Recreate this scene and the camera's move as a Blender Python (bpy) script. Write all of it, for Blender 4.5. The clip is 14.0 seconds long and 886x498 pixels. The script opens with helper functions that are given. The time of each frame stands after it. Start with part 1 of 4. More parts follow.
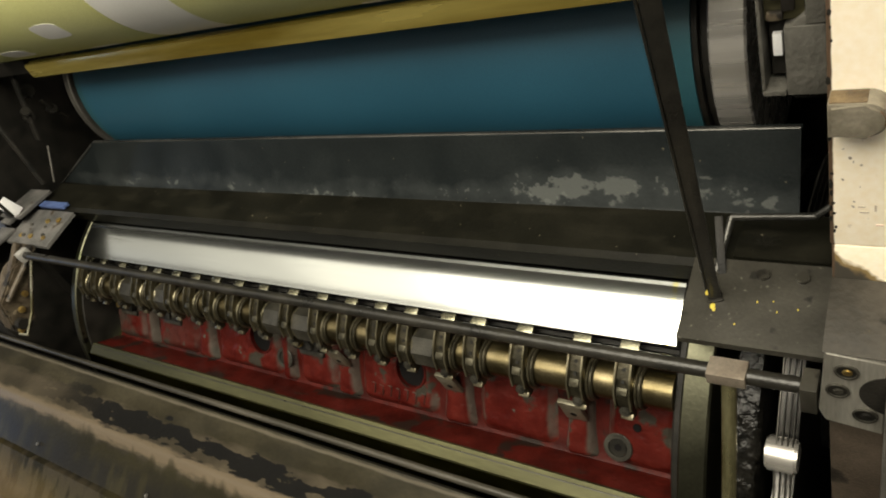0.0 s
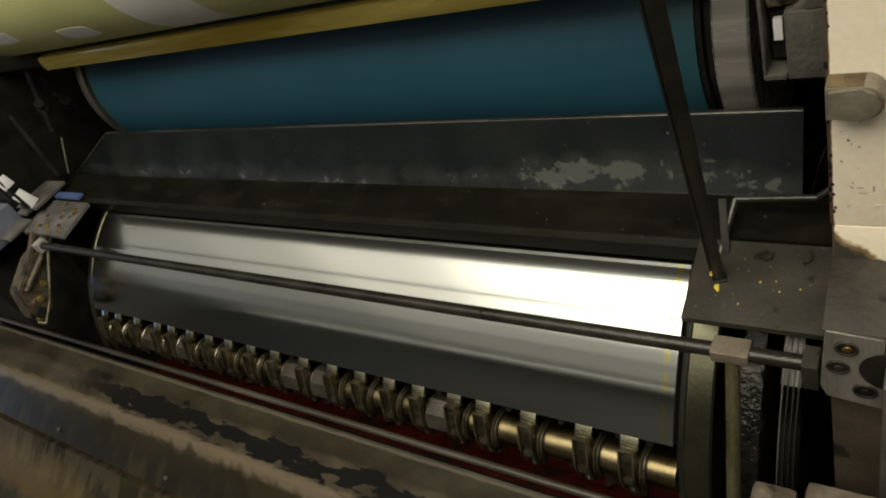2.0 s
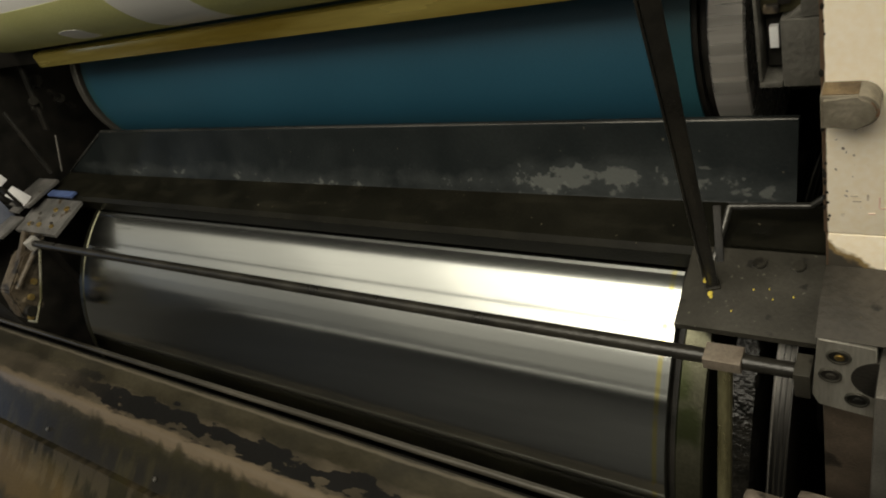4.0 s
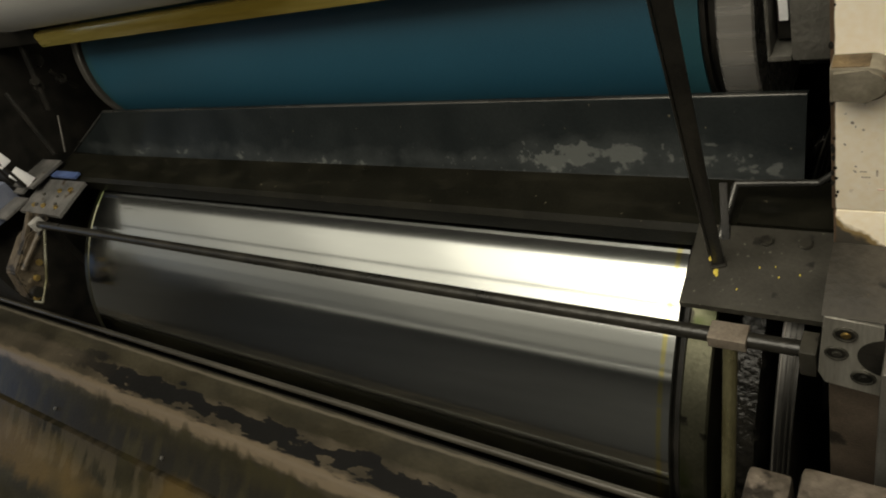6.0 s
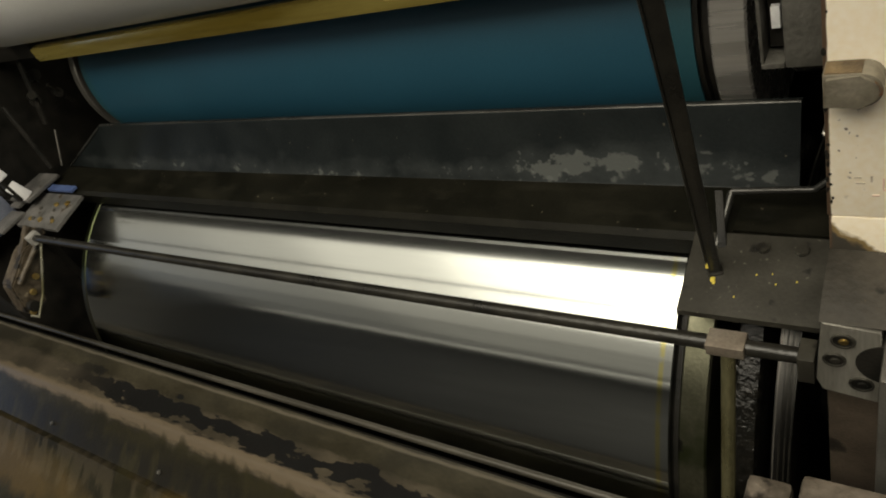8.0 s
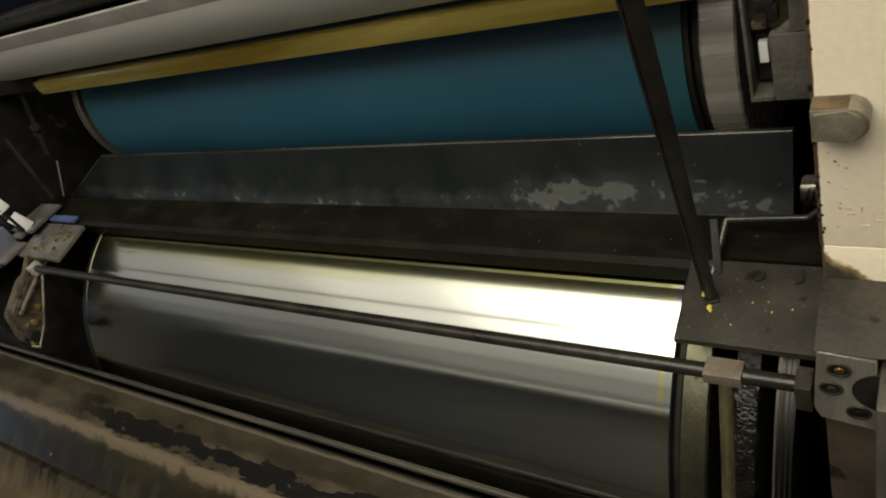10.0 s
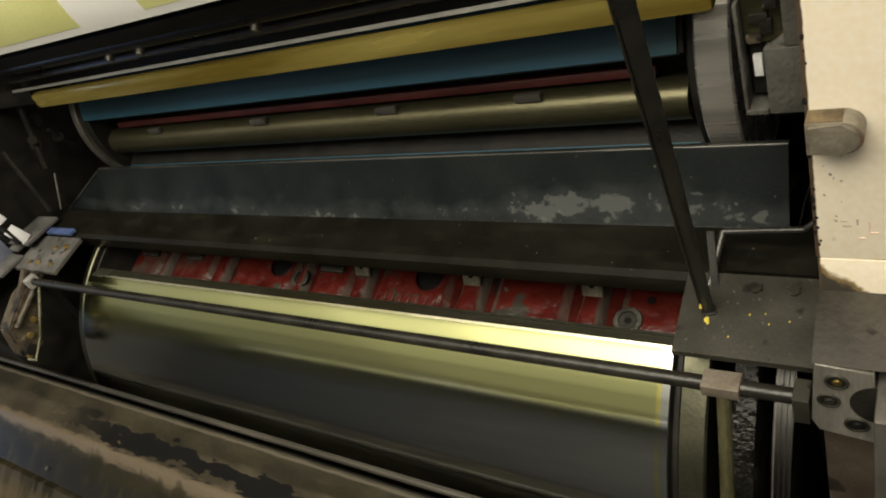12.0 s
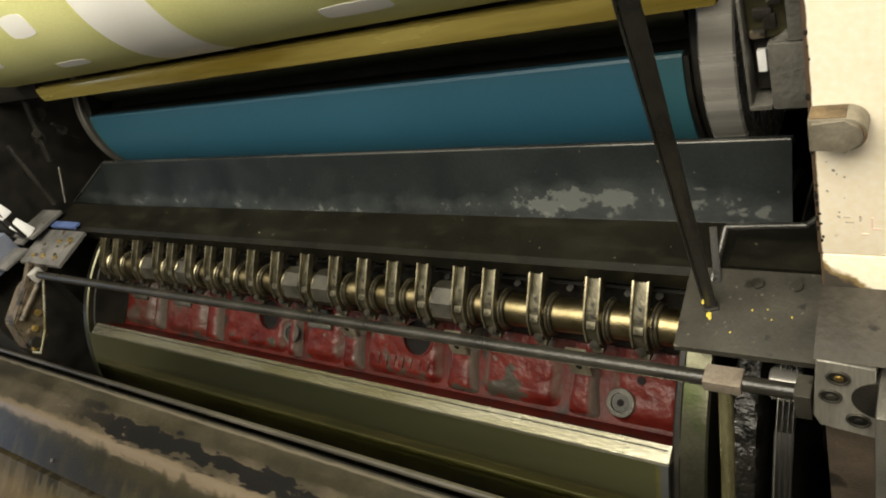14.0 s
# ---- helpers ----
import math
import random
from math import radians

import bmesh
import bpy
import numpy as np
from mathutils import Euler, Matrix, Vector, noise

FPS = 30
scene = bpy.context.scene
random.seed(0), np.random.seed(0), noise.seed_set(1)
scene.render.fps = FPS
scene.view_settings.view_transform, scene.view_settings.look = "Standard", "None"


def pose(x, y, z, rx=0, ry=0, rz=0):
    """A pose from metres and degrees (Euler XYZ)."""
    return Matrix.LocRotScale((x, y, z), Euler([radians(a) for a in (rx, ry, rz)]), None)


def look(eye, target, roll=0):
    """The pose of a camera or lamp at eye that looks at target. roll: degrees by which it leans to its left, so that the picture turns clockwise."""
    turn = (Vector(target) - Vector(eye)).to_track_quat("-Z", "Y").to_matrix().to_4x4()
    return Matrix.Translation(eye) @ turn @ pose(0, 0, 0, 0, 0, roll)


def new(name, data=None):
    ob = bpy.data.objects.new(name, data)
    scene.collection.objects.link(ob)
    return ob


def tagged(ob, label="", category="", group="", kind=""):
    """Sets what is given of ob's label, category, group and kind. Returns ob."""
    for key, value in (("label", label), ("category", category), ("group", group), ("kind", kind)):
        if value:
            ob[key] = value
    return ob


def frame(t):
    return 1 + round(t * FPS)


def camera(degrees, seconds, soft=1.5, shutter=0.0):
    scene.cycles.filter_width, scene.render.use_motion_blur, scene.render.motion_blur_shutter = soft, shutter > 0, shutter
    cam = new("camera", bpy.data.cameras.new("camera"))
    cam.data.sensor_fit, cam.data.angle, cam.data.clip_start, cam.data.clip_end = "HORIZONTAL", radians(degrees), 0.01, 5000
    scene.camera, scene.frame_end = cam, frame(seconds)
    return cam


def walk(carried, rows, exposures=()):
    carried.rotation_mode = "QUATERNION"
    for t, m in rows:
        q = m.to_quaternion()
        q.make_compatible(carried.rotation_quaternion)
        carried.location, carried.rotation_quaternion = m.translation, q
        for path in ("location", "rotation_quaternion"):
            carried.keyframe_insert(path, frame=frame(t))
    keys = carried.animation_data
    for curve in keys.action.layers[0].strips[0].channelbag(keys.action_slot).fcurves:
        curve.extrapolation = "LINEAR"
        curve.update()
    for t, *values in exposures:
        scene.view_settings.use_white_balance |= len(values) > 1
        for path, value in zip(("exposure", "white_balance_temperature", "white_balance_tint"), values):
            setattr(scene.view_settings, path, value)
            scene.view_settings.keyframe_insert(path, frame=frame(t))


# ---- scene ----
cam = camera(65.0, 14.0, soft=1.9)
PATH = [
    (0, (1.213, -0.445, 1.424), (0.082, 0.667, 0.206), -26.5),
    (0.5, (1.214, -0.449, 1.431), (0.069, 0.611, 0.18), -27.6),
    (1, (1.217, -0.455, 1.435), (0.063, 0.588, 0.178), -28.3),
    (1.5, (1.221, -0.456, 1.433), (0.066, 0.6, 0.187), -28.2),
    (2, (1.221, -0.454, 1.433), (0.073, 0.618, 0.195), -28.1),
    (2.5, (1.222, -0.451, 1.433), (0.08, 0.637, 0.203), -27.8),
    (3, (1.222, -0.453, 1.431), (0.086, 0.653, 0.213), -27.0),
    (3.5, (1.221, -0.454, 1.431), (0.087, 0.648, 0.205), -26.7),
    (6, (1.22, -0.452, 1.426), (0.076, 0.59, 0.159), -27.9),
    (6.5, (1.22, -0.453, 1.426), (0.079, 0.599, 0.165), -27.5),
    (7, (1.22, -0.45, 1.427), (0.081, 0.605, 0.166), -27.9),
    (7.5, (1.22, -0.451, 1.422), (0.079, 0.613, 0.171), -27.9),
    (8, (1.221, -0.452, 1.424), (0.078, 0.616, 0.178), -27.9),
    (10.5, (1.226, -0.448, 1.433), (0.076, 0.675, 0.242), -27.7),
    (11, (1.226, -0.448, 1.434), (0.08, 0.683, 0.248), -27.4),
    (11.5, (1.226, -0.448, 1.435), (0.08, 0.688, 0.253), -27.4),
    (12, (1.226, -0.448, 1.433), (0.081, 0.69, 0.253), -27.5),
    (12.5, (1.228, -0.448, 1.434), (0.081, 0.69, 0.255), -27.4),
    (13, (1.227, -0.448, 1.434), (0.08, 0.69, 0.255), -27.4),
    (13.5, (1.226, -0.447, 1.433), (0.078, 0.684, 0.25), -27.6),
    (14, (1.227, -0.448, 1.434), (0.075, 0.674, 0.245), -27.7),
]
walk(cam, [(t, look(eye, target, roll)) for t, eye, target, roll in PATH],
     [(0, 0.67), (0.5, 0.22), (1.0, -0.08), (3.0, -0.12), (6.0, -0.19), (8.0, -0.12), (10.5, -0.08), (11.0, -0.1), (11.5, -0.02), (12.0, 0.34), (12.5, 0.8), (14.0, 0.9)])

# ---- light ----
world = bpy.data.worlds.new("room_air")
scene.world = world
world.use_nodes = True
world.node_tree.nodes["Background"].inputs[0].default_value = (0.5, 0.45, 0.38, 1)
world.node_tree.nodes["Background"].inputs[1].default_value = 0.02


def lamp(name, x, y, z, target, size_x, size_y, watts, colour):
    data = bpy.data.lights.new(name, "AREA")
    data.shape, data.size, data.size_y = "RECTANGLE", size_x, size_y
    data.energy, data.color = watts, colour
    ob = new(name, data)
    ob.matrix_world = look((x, y, z), target)
    return ob


WARM = (1.0, 0.925, 0.755)
# a row of ceiling panels over the walkway before the press, and a window at its far end
PANELS = ((1.1, 1.4, 50), (0.175, 0.45, 9.0), (-0.275, 0.45, 5.4), (-0.95, 0.9, 5.0), (-1.85, 0.9, 2.6), (-2.9, 1.2, 2.2), (-4.2, 1.4, 2.0))
LAMPS = [(x, y, 2.70, sx, 0.64, 0.0, watts / 2) for x, sx, watts in PANELS for y in (-0.655, -1.345)]
# unseen fill panels that grade the chrome's lower reflection; last, a thin tube
LAMPS += [(-3.25, -1.97, 2.70, 3.3, 0.54, 0.0, 1.5), (-0.5, -1.97, 2.70, 2.2, 0.54, 0.0, 1.75), (1.25, -1.97, 2.70, 1.3, 0.54, 0.0, 3.0),
          (-3.25, -2.62, 2.70, 3.3, 0.70, 0.0, 1.3), (-0.5, -2.62, 2.70, 2.2, 0.70, 0.0, 1.5), (1.25, -2.62, 2.70, 1.3, 0.70, 0.0, 1.5), (-1.1, -3.33, 2.70, 6.2, 0.60, 0.0, 1.9), (-1.4, -3.2, 2.58, 5.0, 0.05, 5.0, 1.2)]
for lx, ly, lz, sx, sy, turn, watts in LAMPS:
    light = lamp("ceiling_and_fill_lamp", lx, ly, lz, (lx, ly, 0), sx, sy, watts, WARM)
    light.matrix_world = pose(lx, ly, lz, 0, 0, turn)
lamp("window_lamp", -4.9, -1.6, 1.5, (0.0, -0.6, 0.9), 0.7, 1.2, 5.5, (0.4, 0.6, 1.0))

# ---- materials ----


def material(name, colours, rough=(0.4, 0.6), metal=0.0, scale=30.0, bump=0.15, fine=400.0, stretch=(1, 1, 1), spots=None, spec=0.5, speckle=0.35):
    """Two-tone surface: broad stains, fine grain, uneven gloss and slight relief. spots: (colour, scale, threshold)."""
    m = bpy.data.materials.new(name)
    m.use_nodes = True
    n, l = m.node_tree.nodes, m.node_tree.links
    b = n["Principled BSDF"]
    tc = n.new("ShaderNodeTexCoord")
    mp = n.new("ShaderNodeMapping")
    mp.inputs["Scale"].default_value = stretch
    l.new(tc.outputs["Object"], mp.inputs[0])

    def noise_node(s, detail=6.0):
        t = n.new("ShaderNodeTexNoise")
        t.inputs["Scale"].default_value, t.inputs["Detail"].default_value = s, detail
        l.new(mp.outputs[0], t.inputs["Vector"])
        return t

    broad, grain = noise_node(scale), noise_node(fine, 3.0)
    ramp = n.new("ShaderNodeValToRGB")
    ramp.color_ramp.elements[0].position, ramp.color_ramp.elements[1].position = 0.35, 0.68
    ramp.color_ramp.elements[0].color, ramp.color_ramp.elements[1].color = (*colours[0], 1), (*colours[1], 1)
    l.new(broad.outputs["Fac"], ramp.inputs[0])
    mix = n.new("ShaderNodeMix")
    mix.data_type, mix.blend_type = "RGBA", "OVERLAY"
    mix.inputs[0].default_value = speckle
    l.new(ramp.outputs[0], mix.inputs[6])
    l.new(grain.outputs["Fac"], mix.inputs[7])
    out = mix.outputs[2]
    if spots:
        for colour, s, edge in spots:
            t = noise_node(s, 4.0)
            r = n.new("ShaderNodeValToRGB")
            r.color_ramp.elements[0].position, r.color_ramp.elements[1].position = edge, edge + 0.04
            l.new(t.outputs["Fac"], r.inputs[0])
            sm = n.new("ShaderNodeMix")
            sm.data_type = "RGBA"
            l.new(r.outputs[0], sm.inputs[0])
            l.new(out, sm.inputs[6])
            sm.inputs[7].default_value = (*colour, 1)
            out = sm.outputs[2]
    l.new(out, b.inputs["Base Color"])
    rr = n.new("ShaderNodeMapRange")
    rr.inputs[3].default_value, rr.inputs[4].default_value = rough
    l.new(broad.outputs["Fac"], rr.inputs[0])
    l.new(rr.outputs[0], b.inputs["Roughness"])
    b.inputs["Metallic"].default_value = metal
    b.inputs["Specular IOR Level"].default_value = spec
    bp = n.new("ShaderNodeBump")
    bp.inputs["Strength"].default_value, bp.inputs["Distance"].default_value = bump, 0.002
    l.new(grain.outputs["Fac"], bp.inputs["Height"])
    l.new(bp.outputs[0], b.inputs["Normal"])
    return m


def nodes_of(m):
    return m.node_tree.nodes, m.node_tree.links, m.node_tree.nodes["Principled BSDF"]


def math_node(n, l, op, a, b=None, c=None):
    t = n.new("ShaderNodeMath")
    t.operation = op
    for i, v in enumerate((a, b, c)):
        if v is None:
            continue
        if isinstance(v, (int, float)):
            t.inputs[i].default_value = v
        else:
            l.new(v, t.inputs[i])
    return t.outputs[0]


def band(n, l, value, lo, hi, soft):
    """1 between lo and hi, fading over soft."""
    up = n.new("ShaderNodeMapRange")
    up.inputs[1].default_value, up.inputs[2].default_value = lo - soft, lo + soft
    l.new(value, up.inputs[0])
    dn = n.new("ShaderNodeMapRange")
    dn.inputs[1].default_value, dn.inputs[2].default_value = hi - soft, hi + soft
    dn.inputs[3].default_value, dn.inputs[4].default_value = 1, 0
    l.new(value, dn.inputs[0])
    return math_node(n, l, "MULTIPLY", up.outputs[0], dn.outputs[0])


def blend(n, l, fac, a, colour):
    t = n.new("ShaderNodeMix")
    t.data_type = "RGBA"
    l.new(fac, t.inputs[0])
    l.new(a, t.inputs[6])
    t.inputs[7].default_value = (*colour, 1)
    return t.outputs[2]


def tex(n, l, vec, scale, detail=4.0, stretch=(1, 1, 1)):
    mp = n.new("ShaderNodeMapping")
    mp.inputs["Scale"].default_value = stretch
    l.new(vec, mp.inputs[0])
    t = n.new("ShaderNodeTexNoise")
    t.inputs["Scale"].default_value, t.inputs["Detail"].default_value = scale, detail
    l.new(mp.outputs[0], t.inputs["Vector"])
    return t.outputs["Fac"]


def chrome_material():
    """Ground chrome cylinder face with a film of yellow ink left towards its tail edge."""
    m = material("ground_chrome", ((0.455, 0.472, 0.452), (0.485, 0.502, 0.482)), (0.12, 0.15), 1.0, 14.0, 0.001, 700.0, (0.02, 1, 1), speckle=0.07)
    n, l, b = nodes_of(m)
    tc = n.new("ShaderNodeTexCoord")
    xyz = n.new("ShaderNodeSeparateXYZ")
    l.new(tc.outputs["Object"], xyz.inputs[0])
    ang = math_node(n, l, "ARCTAN2", xyz.outputs[2], xyz.outputs[1])  # both tail edges fall on one angle below
    ang = math_node(n, l, "MODULO", math_node(n, l, "ADD", ang, 2 * math.pi), math.pi)
    streak = tex(n, l, tc.outputs["Object"], 22.0, 5.0, (0.12, 1, 1))
    wob = math_node(n, l, "ADD", ang, math_node(n, l, "MULTIPLY", math_node(n, l, "SUBTRACT", streak, 0.5), 0.22))
    ink = band(n, l, wob, radians(155), radians(177), 0.045)
    inside = band(n, l, xyz.outputs[0], -0.02, 1.024, 0.003)
    ink = math_node(n, l, "MULTIPLY", math_node(n, l, "MULTIPLY", ink, inside), 0.8)
    b.inputs["Coat Weight"].default_value, b.inputs["Coat Roughness"].default_value = 0.25, 0.07  # oil film
    base = b.inputs["Base Color"].links[0].from_socket
    col = blend(n, l, ink, base, (0.35, 0.355, 0.10))
    tangent = n.new("ShaderNodeTangent")
    tangent.direction_type, tangent.axis = "RADIAL", "X"
    l.new(tangent.outputs[0], b.inputs["Tangent"])
    b.inputs["Anisotropic"].default_value, b.inputs["Anisotropic Rotation"].default_value = 0.8, 0.25
    smear = tex(n, l, tc.outputs["Object"], 60.0, 3.0, (1, 1, 1))
    edge = math_node(n, l, "MULTIPLY", band(n, l, xyz.outputs[0], 1.0215, 1.0262, 0.001), band(n, l, smear, 0.40, 2.0, 0.08))
    col = blend(n, l, math_node(n, l, "MULTIPLY", edge, 0.5), col, (0.7, 0.6, 0.03))
    l.new(col, b.inputs["Base Color"])
    return m


def guard_material(name, tone, scuffs):
    """Black-painted sheet steel, oily; scuffs: with chalky grey rubbed blotches along its lower half."""
    m = material(name, tone, (0.22, 0.42), 0.0, 14.0, 0.12, 300.0, spec=0.16 if scuffs else 0.08)
    n, l, b = nodes_of(m)
    tc = n.new("ShaderNodeTexCoord")
    xyz = n.new("ShaderNodeSeparateXYZ")
    l.new(tc.outputs["Object"], xyz.inputs[0])
    col = b.inputs["Base Color"].links[0].from_socket
    f = tex(n, l, tc.outputs["Object"], 150.0, 3.0)
    a = tex(n, l, tc.outputs["Object"], 40.0, 9.0, (0.8, 1, 1))
    c = tex(n, l, tc.outputs["Object"], 9.0, 3.0, (0.6, 1, 1))
    if scuffs:
        dots = tex(n, l, tc.outputs["Object"], 95.0, 1.0)
        rag = math_node(n, l, "MULTIPLY", math_node(n, l, "SUBTRACT", c, 0.5), 0.05)
        height = math_node(n, l, "ADD", xyz.outputs[2], rag)
        low = band(n, l, height, 0.955, 0.990, 0.014)
        worn = math_node(n, l, "MULTIPLY", band(n, l, xyz.outputs[0], 0.82, 1.085, 0.06), 0.20)
        worn = math_node(n, l, "ADD", worn, math_node(n, l, "MULTIPLY", band(n, l, xyz.outputs[0], 0.15, 0.6, 0.2), 0.06))
        v = math_node(n, l, "ADD", math_node(n, l, "ADD", math_node(n, l, "MULTIPLY", a, 0.65), math_node(n, l, "MULTIPLY", c, 0.35)), worn)
        v = math_node(n, l, "SUBTRACT", v, math_node(n, l, "MULTIPLY", math_node(n, l, "SUBTRACT", 1.0, low), 0.35))
        col = blend(n, l, math_node(n, l, "MULTIPLY", band(n, l, v, 0.50, 3.0, 0.10), 0.5), col, (0.032, 0.036, 0.036))
        torn = tex(n, l, tc.outputs["Object"], 120.0, 5.0, (0.8, 1, 1))
        v = math_node(n, l, "ADD", v, math_node(n, l, "MULTIPLY", math_node(n, l, "SUBTRACT", torn, 0.5), 0.32))
        col = blend(n, l, math_node(n, l, "MULTIPLY", band(n, l, v, 0.645, 3.0, 0.022), 0.75), col, (0.078, 0.083, 0.078))
        spot = math_node(n, l, "MULTIPLY", band(n, l, dots, 0.68, 3.0, 0.015), math_node(n, l, "MULTIPLY", band(n, l, v, 0.46, 3.0, 0.05), band(n, l, xyz.outputs[0], 0.7, 3.0, 0.1)))
        col = blend(n, l, math_node(n, l, "MULTIPLY", spot, 0.45), col, (0.10, 0.105, 0.098))
    else:
        smear = tex(n, l, tc.outputs["Object"], 26.0, 6.0, (0.5, 1.4, 1))
        col = blend(n, l, math_node(n, l, "MULTIPLY", band(n, l, smear, 0.58, 3.0, 0.08), 0.3), col, (0.026, 0.024, 0.017))
    col = blend(n, l, math_node(n, l, "MULTIPLY", band(n, l, f, 0.745, 3.0, 0.012), 0.55), col, (0.14, 0.125, 0.085))
    l.new(col, b.inputs["Base Color"])
    return m


def table_material():
    """Worn grey-brown tray, oily, with a torn black coating, a ridge paled by rubbing and its highlight, and
    yellow-brown smears down its front.
    """
    m = material("worn_tray", ((0.022, 0.019, 0.0115), (0.047, 0.041, 0.026)), (0.22, 0.44), 0.0, 16.0, 0.12, 220.0, (0.5, 1, 1), spec=0.17)
    n, l, b = nodes_of(m)
    tc = n.new("ShaderNodeTexCoord")
    xyz = n.new("ShaderNodeSeparateXYZ")
    l.new(tc.outputs["Object"], xyz.inputs[0])
    obj = tc.outputs["Object"]

    def times(a, k):
        return math_node(n, l, "MULTIPLY", a, k)

    def about(a):
        return math_node(n, l, "SUBTRACT", a, 0.5)

    rag = tex(n, l, obj, 30.0, 10.0, (0.55, 1.3, 1))
    fine = tex(n, l, obj, 80.0, 6.0, (0.35, 1.5, 1))
    broad = tex(n, l, obj, 7.0, 3.0, (0.6, 1, 1))
    drag = tex(n, l, obj, 22.0, 6.0, (1.5, 0.45, 0.45))  # smears dragged down the front
    blot = tex(n, l, obj, 13.0, 6.0, (0.6, 1.0, 1))
    col = b.inputs["Base Color"].links[0].from_socket
    y = xyz.outputs[1]
    y_rag = math_node(n, l, "ADD", y, times(about(rag), 0.075))
    y_fine = math_node(n, l, "ADD", y, times(about(fine), 0.02))
    y_drag = math_node(n, l, "ADD", y, times(about(drag), 0.05))
    # paler lower half of the flat, where the coating has gone
    col = blend(n, l, times(band(n, l, y_fine, -0.290, -0.232, 0.004), 0.65), col, (0.080, 0.066, 0.047))
    # dark oily smears over the upper flat
    col = blend(n, l, times(band(n, l, blot, 0.53, 3.0, 0.07), 0.55), col, (0.012, 0.011, 0.008))
    # torn coating
    drift = math_node(n, l, "ADD", y_rag, times(xyz.outputs[0], 0.012))
    coat = math_node(n, l, "MULTIPLY", band(n, l, math_node(n, l, "ADD", drift, times(about(fine), 0.032)), -0.2575, -0.2305, 0.0008), band(n, l, xyz.outputs[0], 0.02, 0.95, 0.12))
    col = blend(n, l, times(coat, 0.97), col, (0.0065, 0.0065, 0.0065))
    # lines beside the back lip
    col = blend(n, l, times(band(n, l, math_node(n, l, "ADD", y, times(about(fine), 0.004)), -0.2025, -0.1985, 0.001), 0.6), col, (0.12, 0.105, 0.08))
    col = blend(n, l, band(n, l, y, -0.1955, -0.1915, 0.0008), col, (0.012, 0.011, 0.01))
    # rubbed ridge, its highlight put into the colour
    col = blend(n, l, times(band(n, l, y_fine, -0.287, -0.268, 0.003), 0.75), col, (0.125, 0.098, 0.066))
    # front slope
    col = blend(n, l, times(band(n, l, y_drag, -2.0, -0.290, 0.006), 0.85), col, (0.013, 0.0115, 0.0055))
    col = blend(n, l, times(math_node(n, l, "MULTIPLY", band(n, l, y_drag, -2.0, -0.292, 0.006), band(n, l, blot, 0.5, 2.0, 0.05)), 0.6), col, (0.030, 0.026, 0.012))
    col = blend(n, l, times(math_node(n, l, "MULTIPLY", band(n, l, y_drag, -0.36, -0.305, 0.012), band(n, l, drag, 0.44, 2.0, 0.07)), 0.85), col, (0.009, 0.008, 0.006))
    amber = math_node(n, l, "MULTIPLY", band(n, l, y_drag, -0.44, -0.350, 0.010), band(n, l, broad, 0.46, 2.0, 0.08))
    col = blend(n, l, times(amber, 0.55), col, (0.10, 0.066, 0.022))
    tan_run = math_node(n, l, "MULTIPLY", band(n, l, y_drag, -0.40, -0.342, 0.006), band(n, l, drag, 0.52, 2.0, 0.03))
    col = blend(n, l, times(tan_run, 0.22), col, (0.12, 0.098, 0.062))
    l.new(col, b.inputs["Base Color"])
    return m


def worn_red_material():
    """Red paint over rough cast iron, rubbed through to grey on the flanks of its bosses."""
    m = material("worn_red_casting", ((0.042, 0.0042, 0.003), (0.076, 0.0105, 0.007)), (0.22, 0.40), 0.0, 26, 1.0, 85, spec=0.2,
                 spots=(((0.03, 0.026, 0.02), 26.0, 0.58), ((0.06, 0.055, 0.045), 60.0, 0.69)))
    n, l, b = nodes_of(m)
    tc = n.new("ShaderNodeTexCoord")
    xyz = n.new("ShaderNodeSeparateXYZ")
    l.new(tc.outputs["Object"], xyz.inputs[0])
    flat_v = n.new("ShaderNodeCombineXYZ")
    l.new(xyz.outputs[1], flat_v.inputs[1])
    l.new(xyz.outputs[2], flat_v.inputs[2])
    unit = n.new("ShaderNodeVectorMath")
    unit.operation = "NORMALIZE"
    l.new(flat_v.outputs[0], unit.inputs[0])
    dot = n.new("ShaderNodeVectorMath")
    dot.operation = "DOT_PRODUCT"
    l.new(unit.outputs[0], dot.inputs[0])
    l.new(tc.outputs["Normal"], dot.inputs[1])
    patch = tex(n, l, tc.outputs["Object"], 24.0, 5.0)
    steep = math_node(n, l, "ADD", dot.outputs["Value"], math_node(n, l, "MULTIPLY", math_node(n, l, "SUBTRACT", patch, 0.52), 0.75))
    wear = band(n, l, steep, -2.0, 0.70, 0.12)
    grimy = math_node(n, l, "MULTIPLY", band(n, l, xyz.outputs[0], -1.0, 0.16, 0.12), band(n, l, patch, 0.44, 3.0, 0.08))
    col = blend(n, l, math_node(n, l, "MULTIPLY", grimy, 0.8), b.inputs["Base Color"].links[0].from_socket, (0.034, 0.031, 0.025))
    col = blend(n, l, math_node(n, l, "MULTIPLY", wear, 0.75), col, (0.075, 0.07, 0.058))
    l.new(col, b.inputs["Base Color"])
    return m


